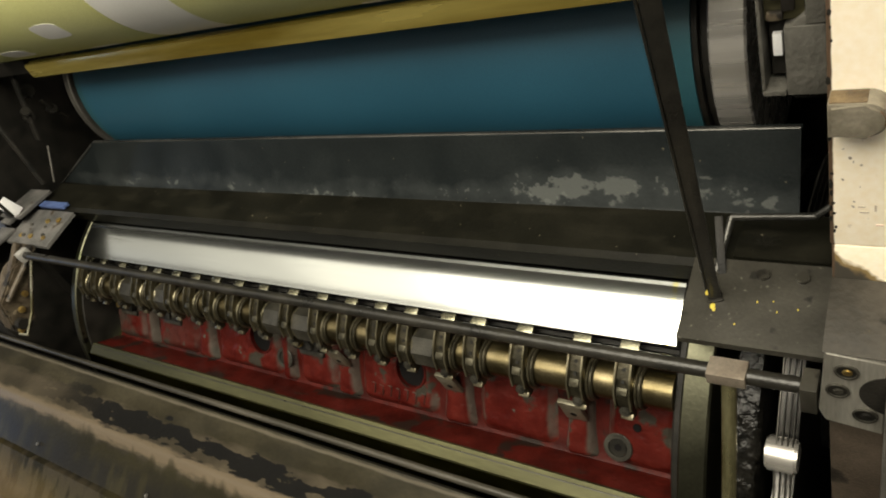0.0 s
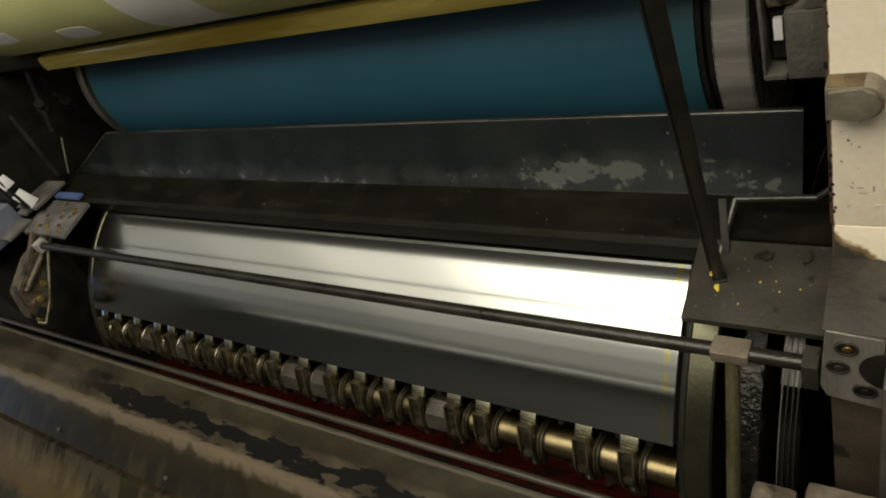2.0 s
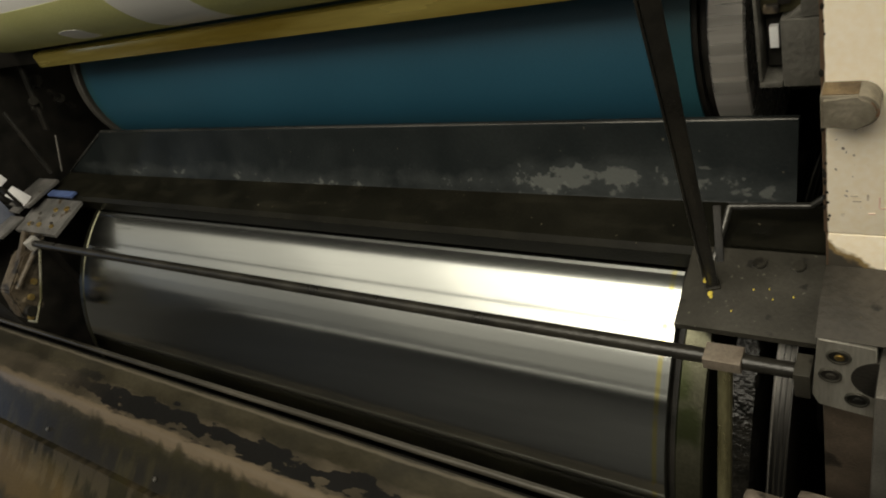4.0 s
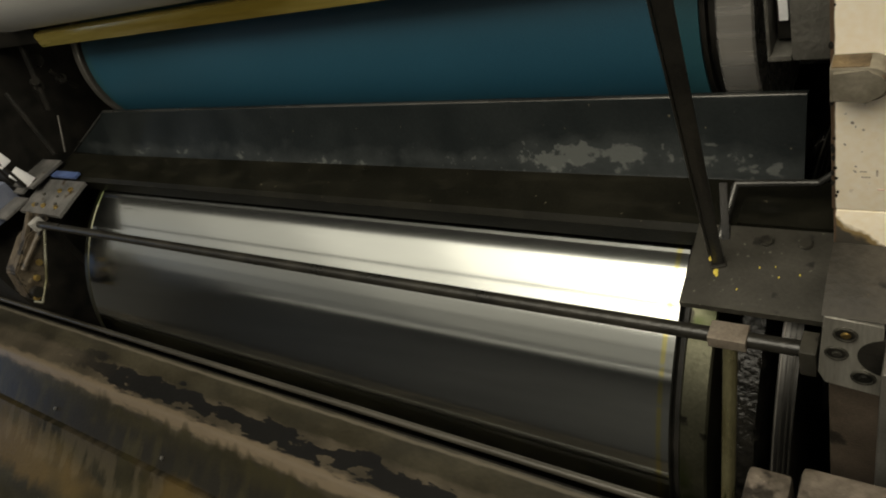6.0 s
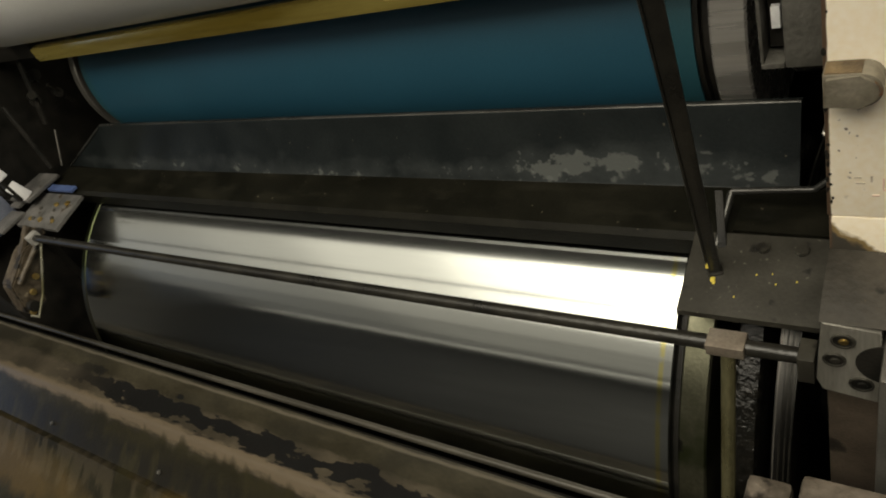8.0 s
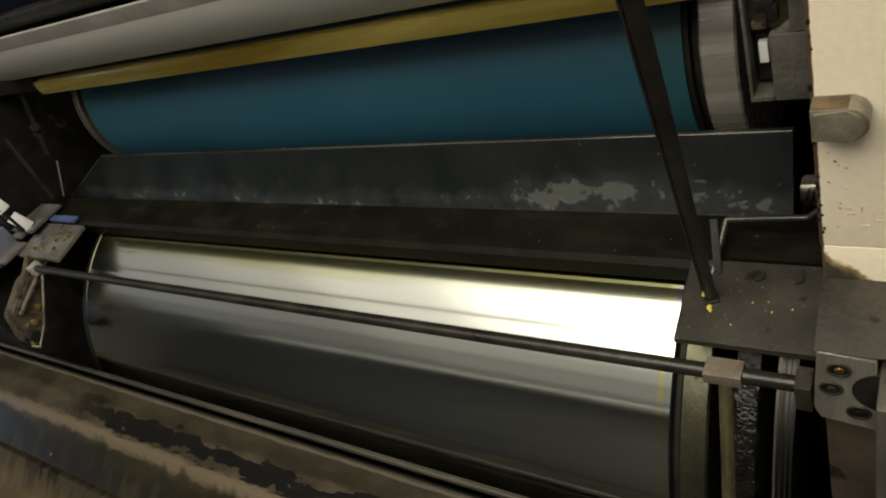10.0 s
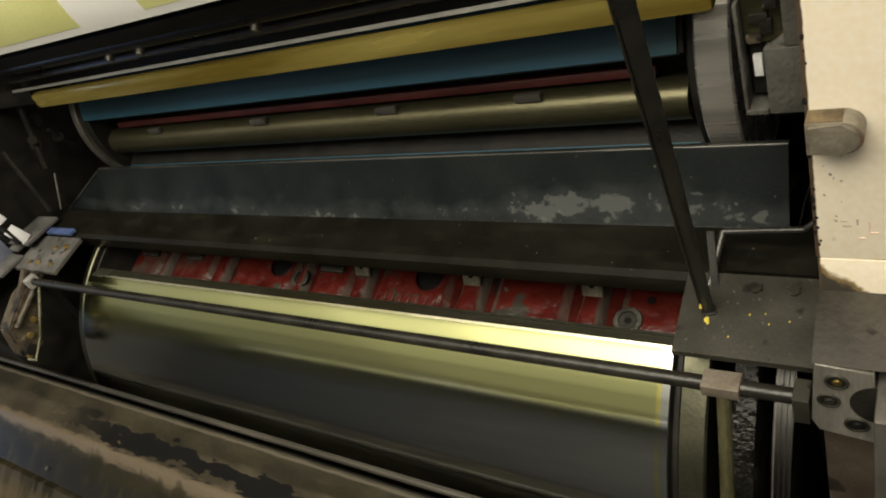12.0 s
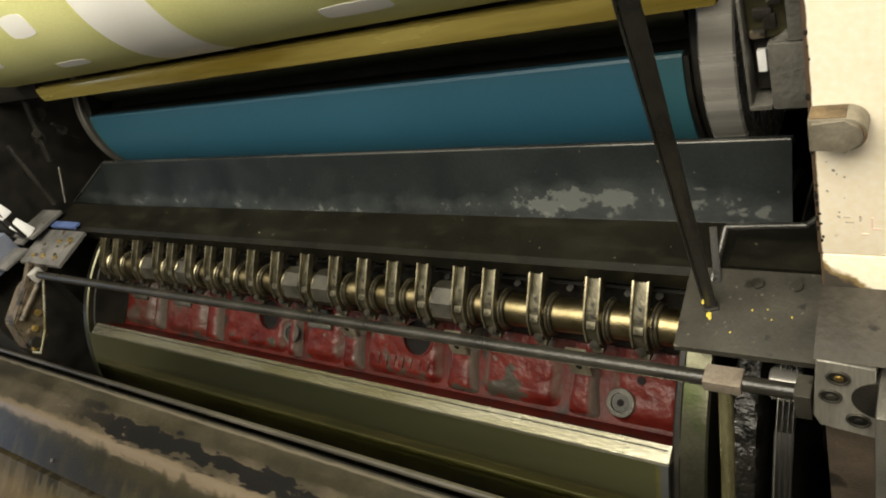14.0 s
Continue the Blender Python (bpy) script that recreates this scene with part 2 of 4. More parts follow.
def cream_material():
    """Cream machine paint, specked with ink, stained brown along its lower and inner edges."""
    m = material("cream_painted_panel", ((0.83, 0.74, 0.58), (0.88, 0.79, 0.63)), (0.4, 0.55), 0.0, 5, 0.08, 200)
    n, l, b = nodes_of(m)
    tc = n.new("ShaderNodeTexCoord")
    xyz = n.new("ShaderNodeSeparateXYZ")
    l.new(tc.outputs["Object"], xyz.inputs[0])
    rag = tex(n, l, tc.outputs["Object"], 90.0, 6.0)
    wob = math_node(n, l, "MULTIPLY", math_node(n, l, "SUBTRACT", rag, 0.5), 0.022)
    col = b.inputs["Base Color"].links[0].from_socket
    # the stain's edge falls away from the inner corner
    level = math_node(n, l, "ADD", math_node(n, l, "ADD", xyz.outputs[2], wob), math_node(n, l, "MULTIPLY", math_node(n, l, "SUBTRACT", xyz.outputs[0], 1.163), 0.85))
    col = blend(n, l, band(n, l, level, 0.0, 1.043, 0.0025), col, (0.2, 0.14, 0.06))
    col = blend(n, l, band(n, l, level, 0.0, 1.036, 0.002), col, (0.045, 0.04, 0.032))
    side = math_node(n, l, "ADD", xyz.outputs[0], math_node(n, l, "MULTIPLY", wob, 0.09))
    col = blend(n, l, band(n, l, side, 0.0, 1.1645, 0.0004), col, (0.08, 0.05, 0.03))
    speck = tex(n, l, tc.outputs["Object"], 210.0, 2.0)
    near = math_node(n, l, "MULTIPLY", band(n, l, speck, 0.655, 3.0, 0.012), band(n, l, xyz.outputs[2], 1.075, 1.145, 0.015))
    near = math_node(n, l, "MULTIPLY", near, band(n, l, xyz.outputs[0], 1.1, 1.182, 0.006))
    col = blend(n, l, math_node(n, l, "MULTIPLY", near, 0.8), col, (0.1, 0.07, 0.04))
    l.new(col, b.inputs["Base Color"])
    return m


M_CHROME = chrome_material()
M_GUARD = guard_material("scuffed_black_paint", ((0.0075, 0.0095, 0.0098), (0.0125, 0.0150, 0.0150)), True)
M_SHELF = guard_material("oily_black_shelf_paint", ((0.0055, 0.0054, 0.0038), (0.0105, 0.0100, 0.0070)), False)
M_TABLE = table_material()
M_STEEL = material("grey_steel", ((0.11, 0.105, 0.092), (0.2, 0.19, 0.17)), (0.28, 0.45), 0.6, 18, 0.15, 500)
M_PLATE = material("greasy_dark_plate", ((0.022, 0.0205, 0.016), (0.042, 0.039, 0.031)), (0.25, 0.45), 0.0, 22, 0.1, 350, spec=0.35,
                   spots=(((0.011, 0.010, 0.008), 40.0, 0.60), ((0.09, 0.085, 0.068), 150.0, 0.67), ((0.15, 0.125, 0.06), 75.0, 0.74)))
M_BLACK = material("oily_black_iron", ((0.006, 0.006, 0.005), (0.018, 0.016, 0.013)), (0.4, 0.65), 0.0, 30, 0.3, spec=0.25)
M_BAR = material("black_bar", ((0.01, 0.0095, 0.008), (0.026, 0.024, 0.019)), (0.2, 0.4), 0.1, 25, 0.2, spec=0.4)
M_GREASE = material("wet_black_grease", ((0.004, 0.004, 0.0035), (0.012, 0.011, 0.009)), (0.08, 0.22), 0.0, 60, 0.8, 260, spec=0.35)
M_RING = material("bright_bearer_steel", ((0.42, 0.40, 0.36), (0.74, 0.71, 0.66)), (0.2, 0.34), 0.7, 60, 0.02, 700, (0.03, 1, 1), speckle=0.15)
M_BRASS = material("oiled_bronze_shaft", ((0.13, 0.105, 0.05), (0.27, 0.225, 0.13)), (0.24, 0.4), 1.0, 30, 0.1, 500)
M_GRIP = material("oiled_gripper_steel", ((0.028, 0.025, 0.016), (0.075, 0.066, 0.042)), (0.25, 0.45), 0.7, 60, 0.3)
M_PAD = material("gripper_pad_metal", ((0.36, 0.345, 0.24), (0.52, 0.5, 0.37)), (0.2, 0.3), 1.0, 40, 0.1)
# same red paint, darkened for the shade between and below the bosses
M_REDSHADE = material("red_casting_in_shade", ((0.024, 0.0032, 0.0022), (0.055, 0.0062, 0.004)), (0.3, 0.5), 0.0, 28, 0.4, 160, spec=0.15,
                 spots=(((0.014, 0.008, 0.006), 22.0, 0.57),))
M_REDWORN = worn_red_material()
M_IRONGREY = material("bare_grey_casting", ((0.028, 0.0265, 0.021), (0.064, 0.060, 0.048)), (0.3, 0.5), 0.4, 40, 0.4)
M_TAIL = material("ink_filmed_edge_steel", ((0.3, 0.28, 0.16), (0.6, 0.585, 0.49)), (0.2, 0.34), 0.95, 16, 0.1, 500, (0.2, 1, 1))
M_TAILOIL = material("oily_edge_steel", ((0.035, 0.034, 0.013), (0.09, 0.087, 0.04)), (0.32, 0.5), 0.7, 16, 0.15, 300, (0.15, 1, 1))
M_RINGOIL = material("green_oiled_ring", ((0.05, 0.05, 0.033), (0.11, 0.108, 0.074)), (0.26, 0.42), 0.9, 10, 0.1, 300, spots=(((0.042, 0.05, 0.022), 7.0, 0.55), ((0.022, 0.021, 0.016), 34.0, 0.66)))
M_BLUE = material("blue_rubber_blanket", ((0.0155, 0.069, 0.110), (0.018, 0.080, 0.126)), (0.42, 0.52), 0.0, 5, 0.04, 900)
M_TEAL = material("teal_blanket_edge", ((0.016, 0.068, 0.088), (0.02, 0.078, 0.099)), (0.42, 0.52), 0.0, 8, 0.04, 900)
M_YELLOW = material("yellow_inked_bar", ((0.24, 0.175, 0.028), (0.54, 0.445, 0.125)), (0.16, 0.34), 0.45, 24, 0.15, 220, (0.1, 1, 1), speckle=0.15,
                    spots=(((0.6, 0.5, 0.24), 22.0, 0.66), ((0.1, 0.075, 0.015), 40.0, 0.66)))
M_PLATEWHITE = material("bare_printing_plate", ((0.76, 0.75, 0.71), (0.82, 0.81, 0.78)), (0.45, 0.6), 0.15, 6, 0.05, 800)
M_OLIVE = material("olive_inked_plate", ((0.49, 0.49, 0.19), (0.56, 0.56, 0.26)), (0.4, 0.55), 0.0, 7, 0.05, 800)
M_CREAM = cream_material()
M_RUST = material("oily_brown_edge", ((0.06, 0.04, 0.02), (0.17, 0.12, 0.06)), (0.4, 0.6), 0.1, 60, 0.5)
M_BROWN = material("oily_brown_paint", ((0.036, 0.028, 0.021), (0.085, 0.067, 0.05)), (0.35, 0.55), 0.0, 25, 0.3, spec=0.25, spots=(((0.018, 0.015, 0.012), 18.0, 0.58), ((0.16, 0.13, 0.09), 120.0, 0.7)))
M_LEDGE = material("greasy_ledge_paint", ((0.02, 0.0175, 0.013), (0.045, 0.039, 0.03)), (0.45, 0.65), 0.0, 18, 0.3, 200, spec=0.2,
                   spots=(((0.008, 0.007, 0.005), 30.0, 0.58), ((0.1, 0.075, 0.03), 110.0, 0.69)))
M_BLUEPAINT = material("blue_painted_metal", ((0.05, 0.08, 0.2), (0.1, 0.15, 0.32)), (0.3, 0.5), 0.1, 30, 0.1)
M_WHITE = material("white_label", ((0.7, 0.7, 0.72), (0.8, 0.8, 0.8)), (0.4, 0.5), 0.0, 30, 0.02)
M_BLOCK = material("brown_grey_block", ((0.2, 0.165, 0.13), (0.3, 0.26, 0.21)), (0.35, 0.5), 0.5, 40, 0.1)
M_SCREW = material("brass_screw", ((0.4, 0.28, 0.09), (0.6, 0.47, 0.2)), (0.25, 0.4), 0.9, 60, 0.2)
M_THINROD = material("pale_brassy_rod", ((0.16, 0.145, 0.07), (0.42, 0.39, 0.22)), (0.2, 0.36), 0.85, 30, 0.15, 300, (1, 0.4, 0.4), spots=(((0.05, 0.06, 0.02), 90.0, 0.68),))
M_ENDBLOCK = material("grimy_steel_block", ((0.06, 0.05, 0.038), (0.15, 0.125, 0.1)), (0.35, 0.55), 0.3, 40, 0.5, 160, spots=(((0.02, 0.016, 0.012), 26.0, 0.54), ((0.3, 0.26, 0.2), 80.0, 0.68)))
M_FLOOR = material("concrete_floor", ((0.03, 0.029, 0.027), (0.052, 0.05, 0.046)), (0.5, 0.7), 0.0, 3, 0.3, 60)
M_WALL = material("workshop_wall", ((0.42, 0.41, 0.395), (0.5, 0.49, 0.47)), (0.6, 0.8), 0.0, 2, 0.1, 80)
# dark only to dim what the chrome reflects
M_DARKWALL = material("dark_unseen_wall", ((0.15, 0.15, 0.152), (0.2, 0.2, 0.2)), (0.6, 0.8), 0.0, 2, 0.1, 80)
M_DARKINK = material("dark_mark", ((0.42, 0.36, 0.28), (0.5, 0.43, 0.34)), (0.5, 0.6), 0, 50, 0.1)
M_REDINK = material("faded_red_mark", ((0.74, 0.52, 0.42), (0.78, 0.58, 0.47)), (0.5, 0.6), 0, 50, 0.1)
M_YSPOT = material("dried_yellow_ink", ((0.5, 0.4, 0.04), (0.65, 0.52, 0.1)), (0.35, 0.5), 0, 80, 0.4)
M_REDSPOT = material("dried_red_ink", ((0.4, 0.05, 0.035), (0.55, 0.09, 0.06)), (0.35, 0.5), 0, 80, 0.4)
M_DIFFUSER = bpy.data.materials.new("lamp_diffuser")
M_DIFFUSER.use_nodes = True
M_DIFFUSER.node_tree.nodes["Principled BSDF"].inputs["Base Color"].default_value = (0.8, 0.8, 0.78, 1)

# ---- mesh helpers ----


def mesh_ob(name, bm, mat, smooth=None):
    bmesh.ops.recalc_face_normals(bm, faces=bm.faces)
    me = bpy.data.meshes.new(name)
    bm.to_mesh(me)
    bm.free()
    me.materials.append(mat)
    if smooth is not None:
        me.shade_smooth()
        me.set_sharp_from_angle(angle=radians(smooth))
    return new(name, me)


def part(name, bm, mat, parent, label="", smooth=35):
    ob = mesh_ob(name, bm, mat, smooth)
    if parent:
        ob.parent = parent
    return tagged(ob, label)


def thing(name, bm, mat, label, category, kind="", group="", smooth=35):
    return tagged(mesh_ob(name, bm, mat, smooth), label, category, group, kind)


def empty(name, m, label, category, group="", kind=""):
    ob = new(name)
    ob.matrix_world = m
    return tagged(ob, label, category, group, kind)


def box(bm, x0, x1, y0, y1, z0, z1, bevel=0.0015, m=None):
    v = bmesh.ops.create_cube(bm, size=1.0)["verts"]
    bmesh.ops.transform(bm, verts=v, matrix=Matrix.LocRotScale(((x0 + x1) / 2, (y0 + y1) / 2, (z0 + z1) / 2), None, (x1 - x0, y1 - y0, z1 - z0)))
    if bevel:
        e = list({e for w in v for e in w.link_edges})
        r = bmesh.ops.bevel(bm, geom=e, offset=bevel, segments=2, profile=0.6, affect="EDGES")
        v = list({w for f in r["faces"] for w in f.verts} | {w for w in v if w.is_valid})
    if m is not None:
        bmesh.ops.transform(bm, verts=[w for w in v if w.is_valid], matrix=m)
    return bm


def rod(bm, a, b, r, segments=20, r2=None, bevel=0.0):
    a, b = Vector(a), Vector(b)
    d = b - a
    m = Matrix.Translation((a + b) / 2) @ d.to_track_quat("Z", "Y").to_matrix().to_4x4()
    v = bmesh.ops.create_cone(bm, cap_ends=True, segments=segments, radius1=r, radius2=r if r2 is None else r2, depth=d.length, matrix=m)["verts"]
    if bevel:
        e = [e for e in {e for w in v for e in w.link_edges} if len(e.link_faces) == 2 and e.calc_face_angle(0) > 1]
        bmesh.ops.bevel(bm, geom=e, offset=bevel, segments=2, affect="EDGES")
    return bm


def extrude_x(bm, profile, x0, x1, caps=True):
    """A closed (y, z) outline drawn out along x."""
    a = [bm.verts.new((x0, y, z)) for y, z in profile]
    b = [bm.verts.new((x1, y, z)) for y, z in profile]
    k = len(profile)
    for i in range(k):
        bm.faces.new((a[i], a[(i + 1) % k], b[(i + 1) % k], b[i]))
    if caps:
        bm.faces.new(a)
        bm.faces.new(b[::-1])
    return bm


def strip(bm, line, thick, x0, x1):
    """A bent sheet of the given thickness that follows the open (y, z) line."""
    pts = [Vector(p) for p in line]
    off = []
    for i, p in enumerate(pts):
        d = (pts[min(i + 1, len(pts) - 1)] - pts[max(i - 1, 0)]).normalized()
        off.append(p + Vector((d.y, -d.x)) * thick)
    return extrude_x(bm, [tuple(p) for p in pts] + [tuple(p) for p in off[::-1]], x0, x1)


def ring_profile(bm, r_out, r_in, x0, x1, segments=96, bevel=0.002):
    """A ring round the x axis."""
    prof = [(x0, r_in), (x0, r_out - bevel), (x0 + bevel, r_out), (x1 - bevel, r_out), (x1, r_out - bevel), (x1, r_in)]
    rows = []
    for i in range(segments):
        a = 2 * math.pi * i / segments
        rows.append([bm.verts.new((x, r * math.cos(a), r * math.sin(a))) for x, r in prof])
    k = len(prof)
    for i in range(segments):
        p, q = rows[i], rows[(i + 1) % segments]
        for j in range(k):
            bm.faces.new((p[j], p[(j + 1) % k], q[(j + 1) % k], q[j]))
    return bm


def polar(deg, r):
    return (r * math.cos(radians(deg)), r * math.sin(radians(deg)))


def arc(a0, a1, r, step=3.0):
    k = max(2, int(abs(a1 - a0) / step))
    return [polar(a0 + (a1 - a0) * i / k, r) for i in range(k + 1)]


# a point of the cylinder's own space: x, angle and radius, with a frame whose z points outwards and y along the turn
def on_drum(x, deg, r):
    a = radians(deg)
    out, along = Vector((0, math.cos(a), math.sin(a))), Vector((0, -math.sin(a), math.cos(a)))
    m = Matrix((Vector((1, 0, 0)), along, out)).transposed().to_4x4()
    m.translation = out * r + Vector((x, 0, 0))
    return m


# ---- room and machine frame ----
ROOM = (-5.0, 3.6, -3.7, 2.4, 0.0, 2.8)


def build_room():
    x0, x1, y0, y1, z0, z1 = ROOM
    # unseen room that bounces light; its south wall dims the chrome's reflection
    thing("floor", box(bmesh.new(), x0, x1, y0, y1, -0.1, 0.0, 0), M_FLOOR, "grey concrete workshop floor", "floor", "structure")
    thing("ceiling", box(bmesh.new(), x0, x1, y0, y1, z1, z1 + 0.1, 0), M_WALL, "plain pale workshop ceiling", "ceiling", "structure")
    thing("wall_south", box(bmesh.new(), x0, x1, y0 - 0.1, y0, 0, z1, 0), M_DARKWALL, "unseen wall kept dark for the chrome's reflection", "wall", "structure")
    thing("wall_north", box(bmesh.new(), x0, x1, y1, y1 + 0.1, 0, z1, 0), M_WALL, "plain grey-beige workshop wall", "wall", "structure")
    thing("wall_east", box(bmesh.new(), x1, x1 + 0.1, y0, y1, 0, z1, 0), M_WALL, "plain grey-beige workshop wall", "wall", "structure")
    thing("wall_west", box(bmesh.new(), x0 - 0.1, x0, y0, y1, 0, z1, 0), M_WALL, "plain grey-beige workshop wall", "wall", "structure")


def build_frames():
    # side frames of the press carry everything
    left = empty("side_frame_west", pose(0, 0, 0), "oily black cast iron side frame of the press", "machine frame", kind="structure")
    part("frame_wall", box(bmesh.new(), -0.30, -0.20, -0.05, 0.9, 0, 1.75, 0), M_BLACK, left)
    # black panel added to hide the lit floor beside the cylinder
    part("dark_filler", box(bmesh.new(), -0.46, -0.25, -0.179, -0.0505, 0, 0.925, 0), M_BLACK, left)
    right = empty("side_frame_east", pose(0, 0, 0), "oily dark cast iron side frame of the press", "machine frame", kind="structure")
    part("frame_wall", box(bmesh.new(), 1.163, 1.30, -0.045, 0.9, 0, 1.75, 0.004), M_BLACK, right)
    part("lower_front", box(bmesh.new(), 1.163, 1.34, -0.10, -0.046, 0, 0.945, 0.004), M_BROWN, right, "oily brown painted lower front")
    # added black backing and an unseen top keep the inside dark
    thing("machine_back", box(bmesh.new(), -0.199, 1.162, 0.62, 0.66, 0, 1.75, 0), M_BLACK, "black backing added behind the cylinders", "panel", "structure")
    thing("machine_bed", box(bmesh.new(), -0.199, 1.162, -0.30, 0.619, 0.30, 0.34, 0), M_BLACK, "oily black bed under the cylinders", "panel", "structure")
    thing("machine_top", box(bmesh.new(), -0.30, 1.30, 0.10, 0.66, 1.752, 1.78, 0), M_BLACK, "unseen dark top cover added over the press", "panel", "structure")


build_room()
build_frames()
# one fixture for each lamp, the added fill panels too
for lx, ly, lz, sx, sy, turn, watts in LAMPS:
    fixture = empty("ceiling_and_fill_light", pose(lx, ly, lz + 0.01, 0, 0, turn), "unseen long white ceiling light panel, some added as fill", "ceiling light", "ceiling lights over the press")
    part("frame", box(bmesh.new(), -sx / 2 + 0.002, sx / 2 - 0.002, -sy / 2 + 0.002, sy / 2 - 0.002, 0.02, 0.09, 0.004), M_WHITE, fixture)
    part("diffuser", box(bmesh.new(), -sx / 2, sx / 2, -sy / 2, sy / 2, 0.005, 0.0195, 0), M_DIFFUSER, fixture)

# ---- impression cylinder (lower), twice the size of the others, with two gripper gaps ----
R = 0.148
R_LOW = 0.283
LEAD, TAIL = 123.5, 160.0
SPEED = 360 / 14.985
SPEED_LOW = 11.784
SPEED_BLANKET = 22.5
LOWER_AXIS = (0.1015, 0.657)
UPPER_AXIS = (0.265, 1.06)
TOP_AXIS = (0.150, 1.3330)
FINGER_X = (0.014, 0.056, 0.116, 0.177, 0.216, 0.266, 0.315, 0.362, 0.414, 0.466, 0.525, 0.579, 0.629, 0.678, 0.724, 0.777, 0.817, 0.875, 0.940, 0.989)
SHAFT = (132.6, 0.262)
GAP_MID = 145.0  # the casting is flat: x, along the turn and outwards, about this angle


def build_gripper(root, x, turn, lift):
    """One finger: arm over the shaft, two side rails, pad at its tip, hook and bolt at its heel, collar beside it."""
    w = 0.0070
    axis = on_drum(x, SHAFT[0] + turn, SHAFT[1])
    base = axis @ pose(0, 0, 0, -lift, 0, 0)

    def plate(outline, xa, xb, bevel):
        bm = bmesh.new()
        va = [bm.verts.new(base @ Vector((xa, t, o))) for t, o in outline]
        vb = [bm.verts.new(base @ Vector((xb, t, o))) for t, o in outline]
        k = len(outline)
        for i in range(k):
            bm.faces.new((va[i], va[(i + 1) % k], vb[(i + 1) % k], vb[i]))
        bm.faces.new(va)
        bm.faces.new(vb[::-1])
        if bevel:
            bmesh.ops.bevel(bm, geom=bm.edges[:], offset=bevel, segments=1, affect="EDGES")
        return bm

    # outline in (along the turn, outwards) about the shaft's centre; the tip points to the leading edge
    tip = -0.043 if lift else -0.030
    outline = [(tip, 0.0225), (-0.020, 0.0240), (-0.006, 0.0240), (0.009, 0.0222), (0.020, 0.0155), (0.0270, 0.006), (0.0330, -0.001), (0.0290, -0.006), (0.0225, -0.004), (0.0205, 0.003), (0.0150, 0.0130), (0.0, 0.0196), (-0.018, 0.0196), (tip, 0.0190)]
    g = part("gripper", plate(outline, -w, w, 0.0006), M_LADDER if lift else M_GRIP, root)
    # two pale cheeks and the bar that joins them at the tip
    cheek = [(tip - 0.001, 0.0185), (tip - 0.001, 0.0275), (-0.006, 0.0288), (0.010, 0.0262), (0.0240, 0.0165), (0.0215, 0.0135), (0.006, 0.0205)]
    for s in (-1, 1):
        part("cheek", plate(cheek, s * (w - 0.0005), s * (w + 0.0013), 0), M_RAIL, g, "rubbed pale edge")
    if not lift:
        part("crossbar", box(bmesh.new(), -w, w, tip - 0.0025, tip - 0.0005, 0.0195, 0.0275, 0.0004, base), M_RAIL, g)
    # open set: pads take the dark arm colour in place of a dark reflection
    half = 0.0072 if lift else 0.0094
    pm = base @ axis.inverted() @ on_drum(x, LEAD + 1.75 + turn, 0.2785)
    part("pad", box(bmesh.new(), -half, half, -0.0075, 0.0075, -0.004, 0.0012, 0.0008, pm @ pose(0, 0, 0, 14, 0, 0)), M_GRIP if lift else M_PAD, g, "" if lift else "pale worn metal gripper pad")
    bm = bmesh.new()
    p = base @ Vector((0, 0.0225, 0.0050))
    q = base @ Vector((0, 0.0270, 0.0130))
    rod(bm, p, q, 0.0054, 14, bevel=0.0008)
    rod(bm, q, q + (q - p) * 0.12, 0.0028, 10)
    part("bolt", bm, M_IRONGREY, g)
    part("foot", box(bmesh.new(), -0.0062, 0.0062, 0.0290, 0.0350, -0.002, 0.0035, 0.001, base), M_GRIP if lift else M_RAIL, g)
    # black discs stand for the shade in two holes of the arm
    for t in (-0.016, -0.004):
        h = base @ Vector((0, t, 0.0238))
        part("hole_disc", rod(bmesh.new(), h, h + (base.to_3x3() @ Vector((0, 0, 0.0009))), 0.0020, 8), M_BLACK, g)
    part("block", box(bmesh.new(), -0.0052, 0.0052, 0.001, 0.0095, 0.0205, 0.0262, 0.0012, base), M_LADDER, g)
    for r_out, x0, x1, mat in ((0.0245, 0.0105, 0.0128, M_RAIL), (0.0226, 0.0128, 0.0170, M_GRIP)):
        bm = bmesh.new()
        ring_profile(bm, r_out, 0.0178, x0, x1, 32, 0.0012)
        bmesh.ops.transform(bm, verts=bm.verts, matrix=Matrix.Translation(base.translation))
        part("collar", bm, mat, g)


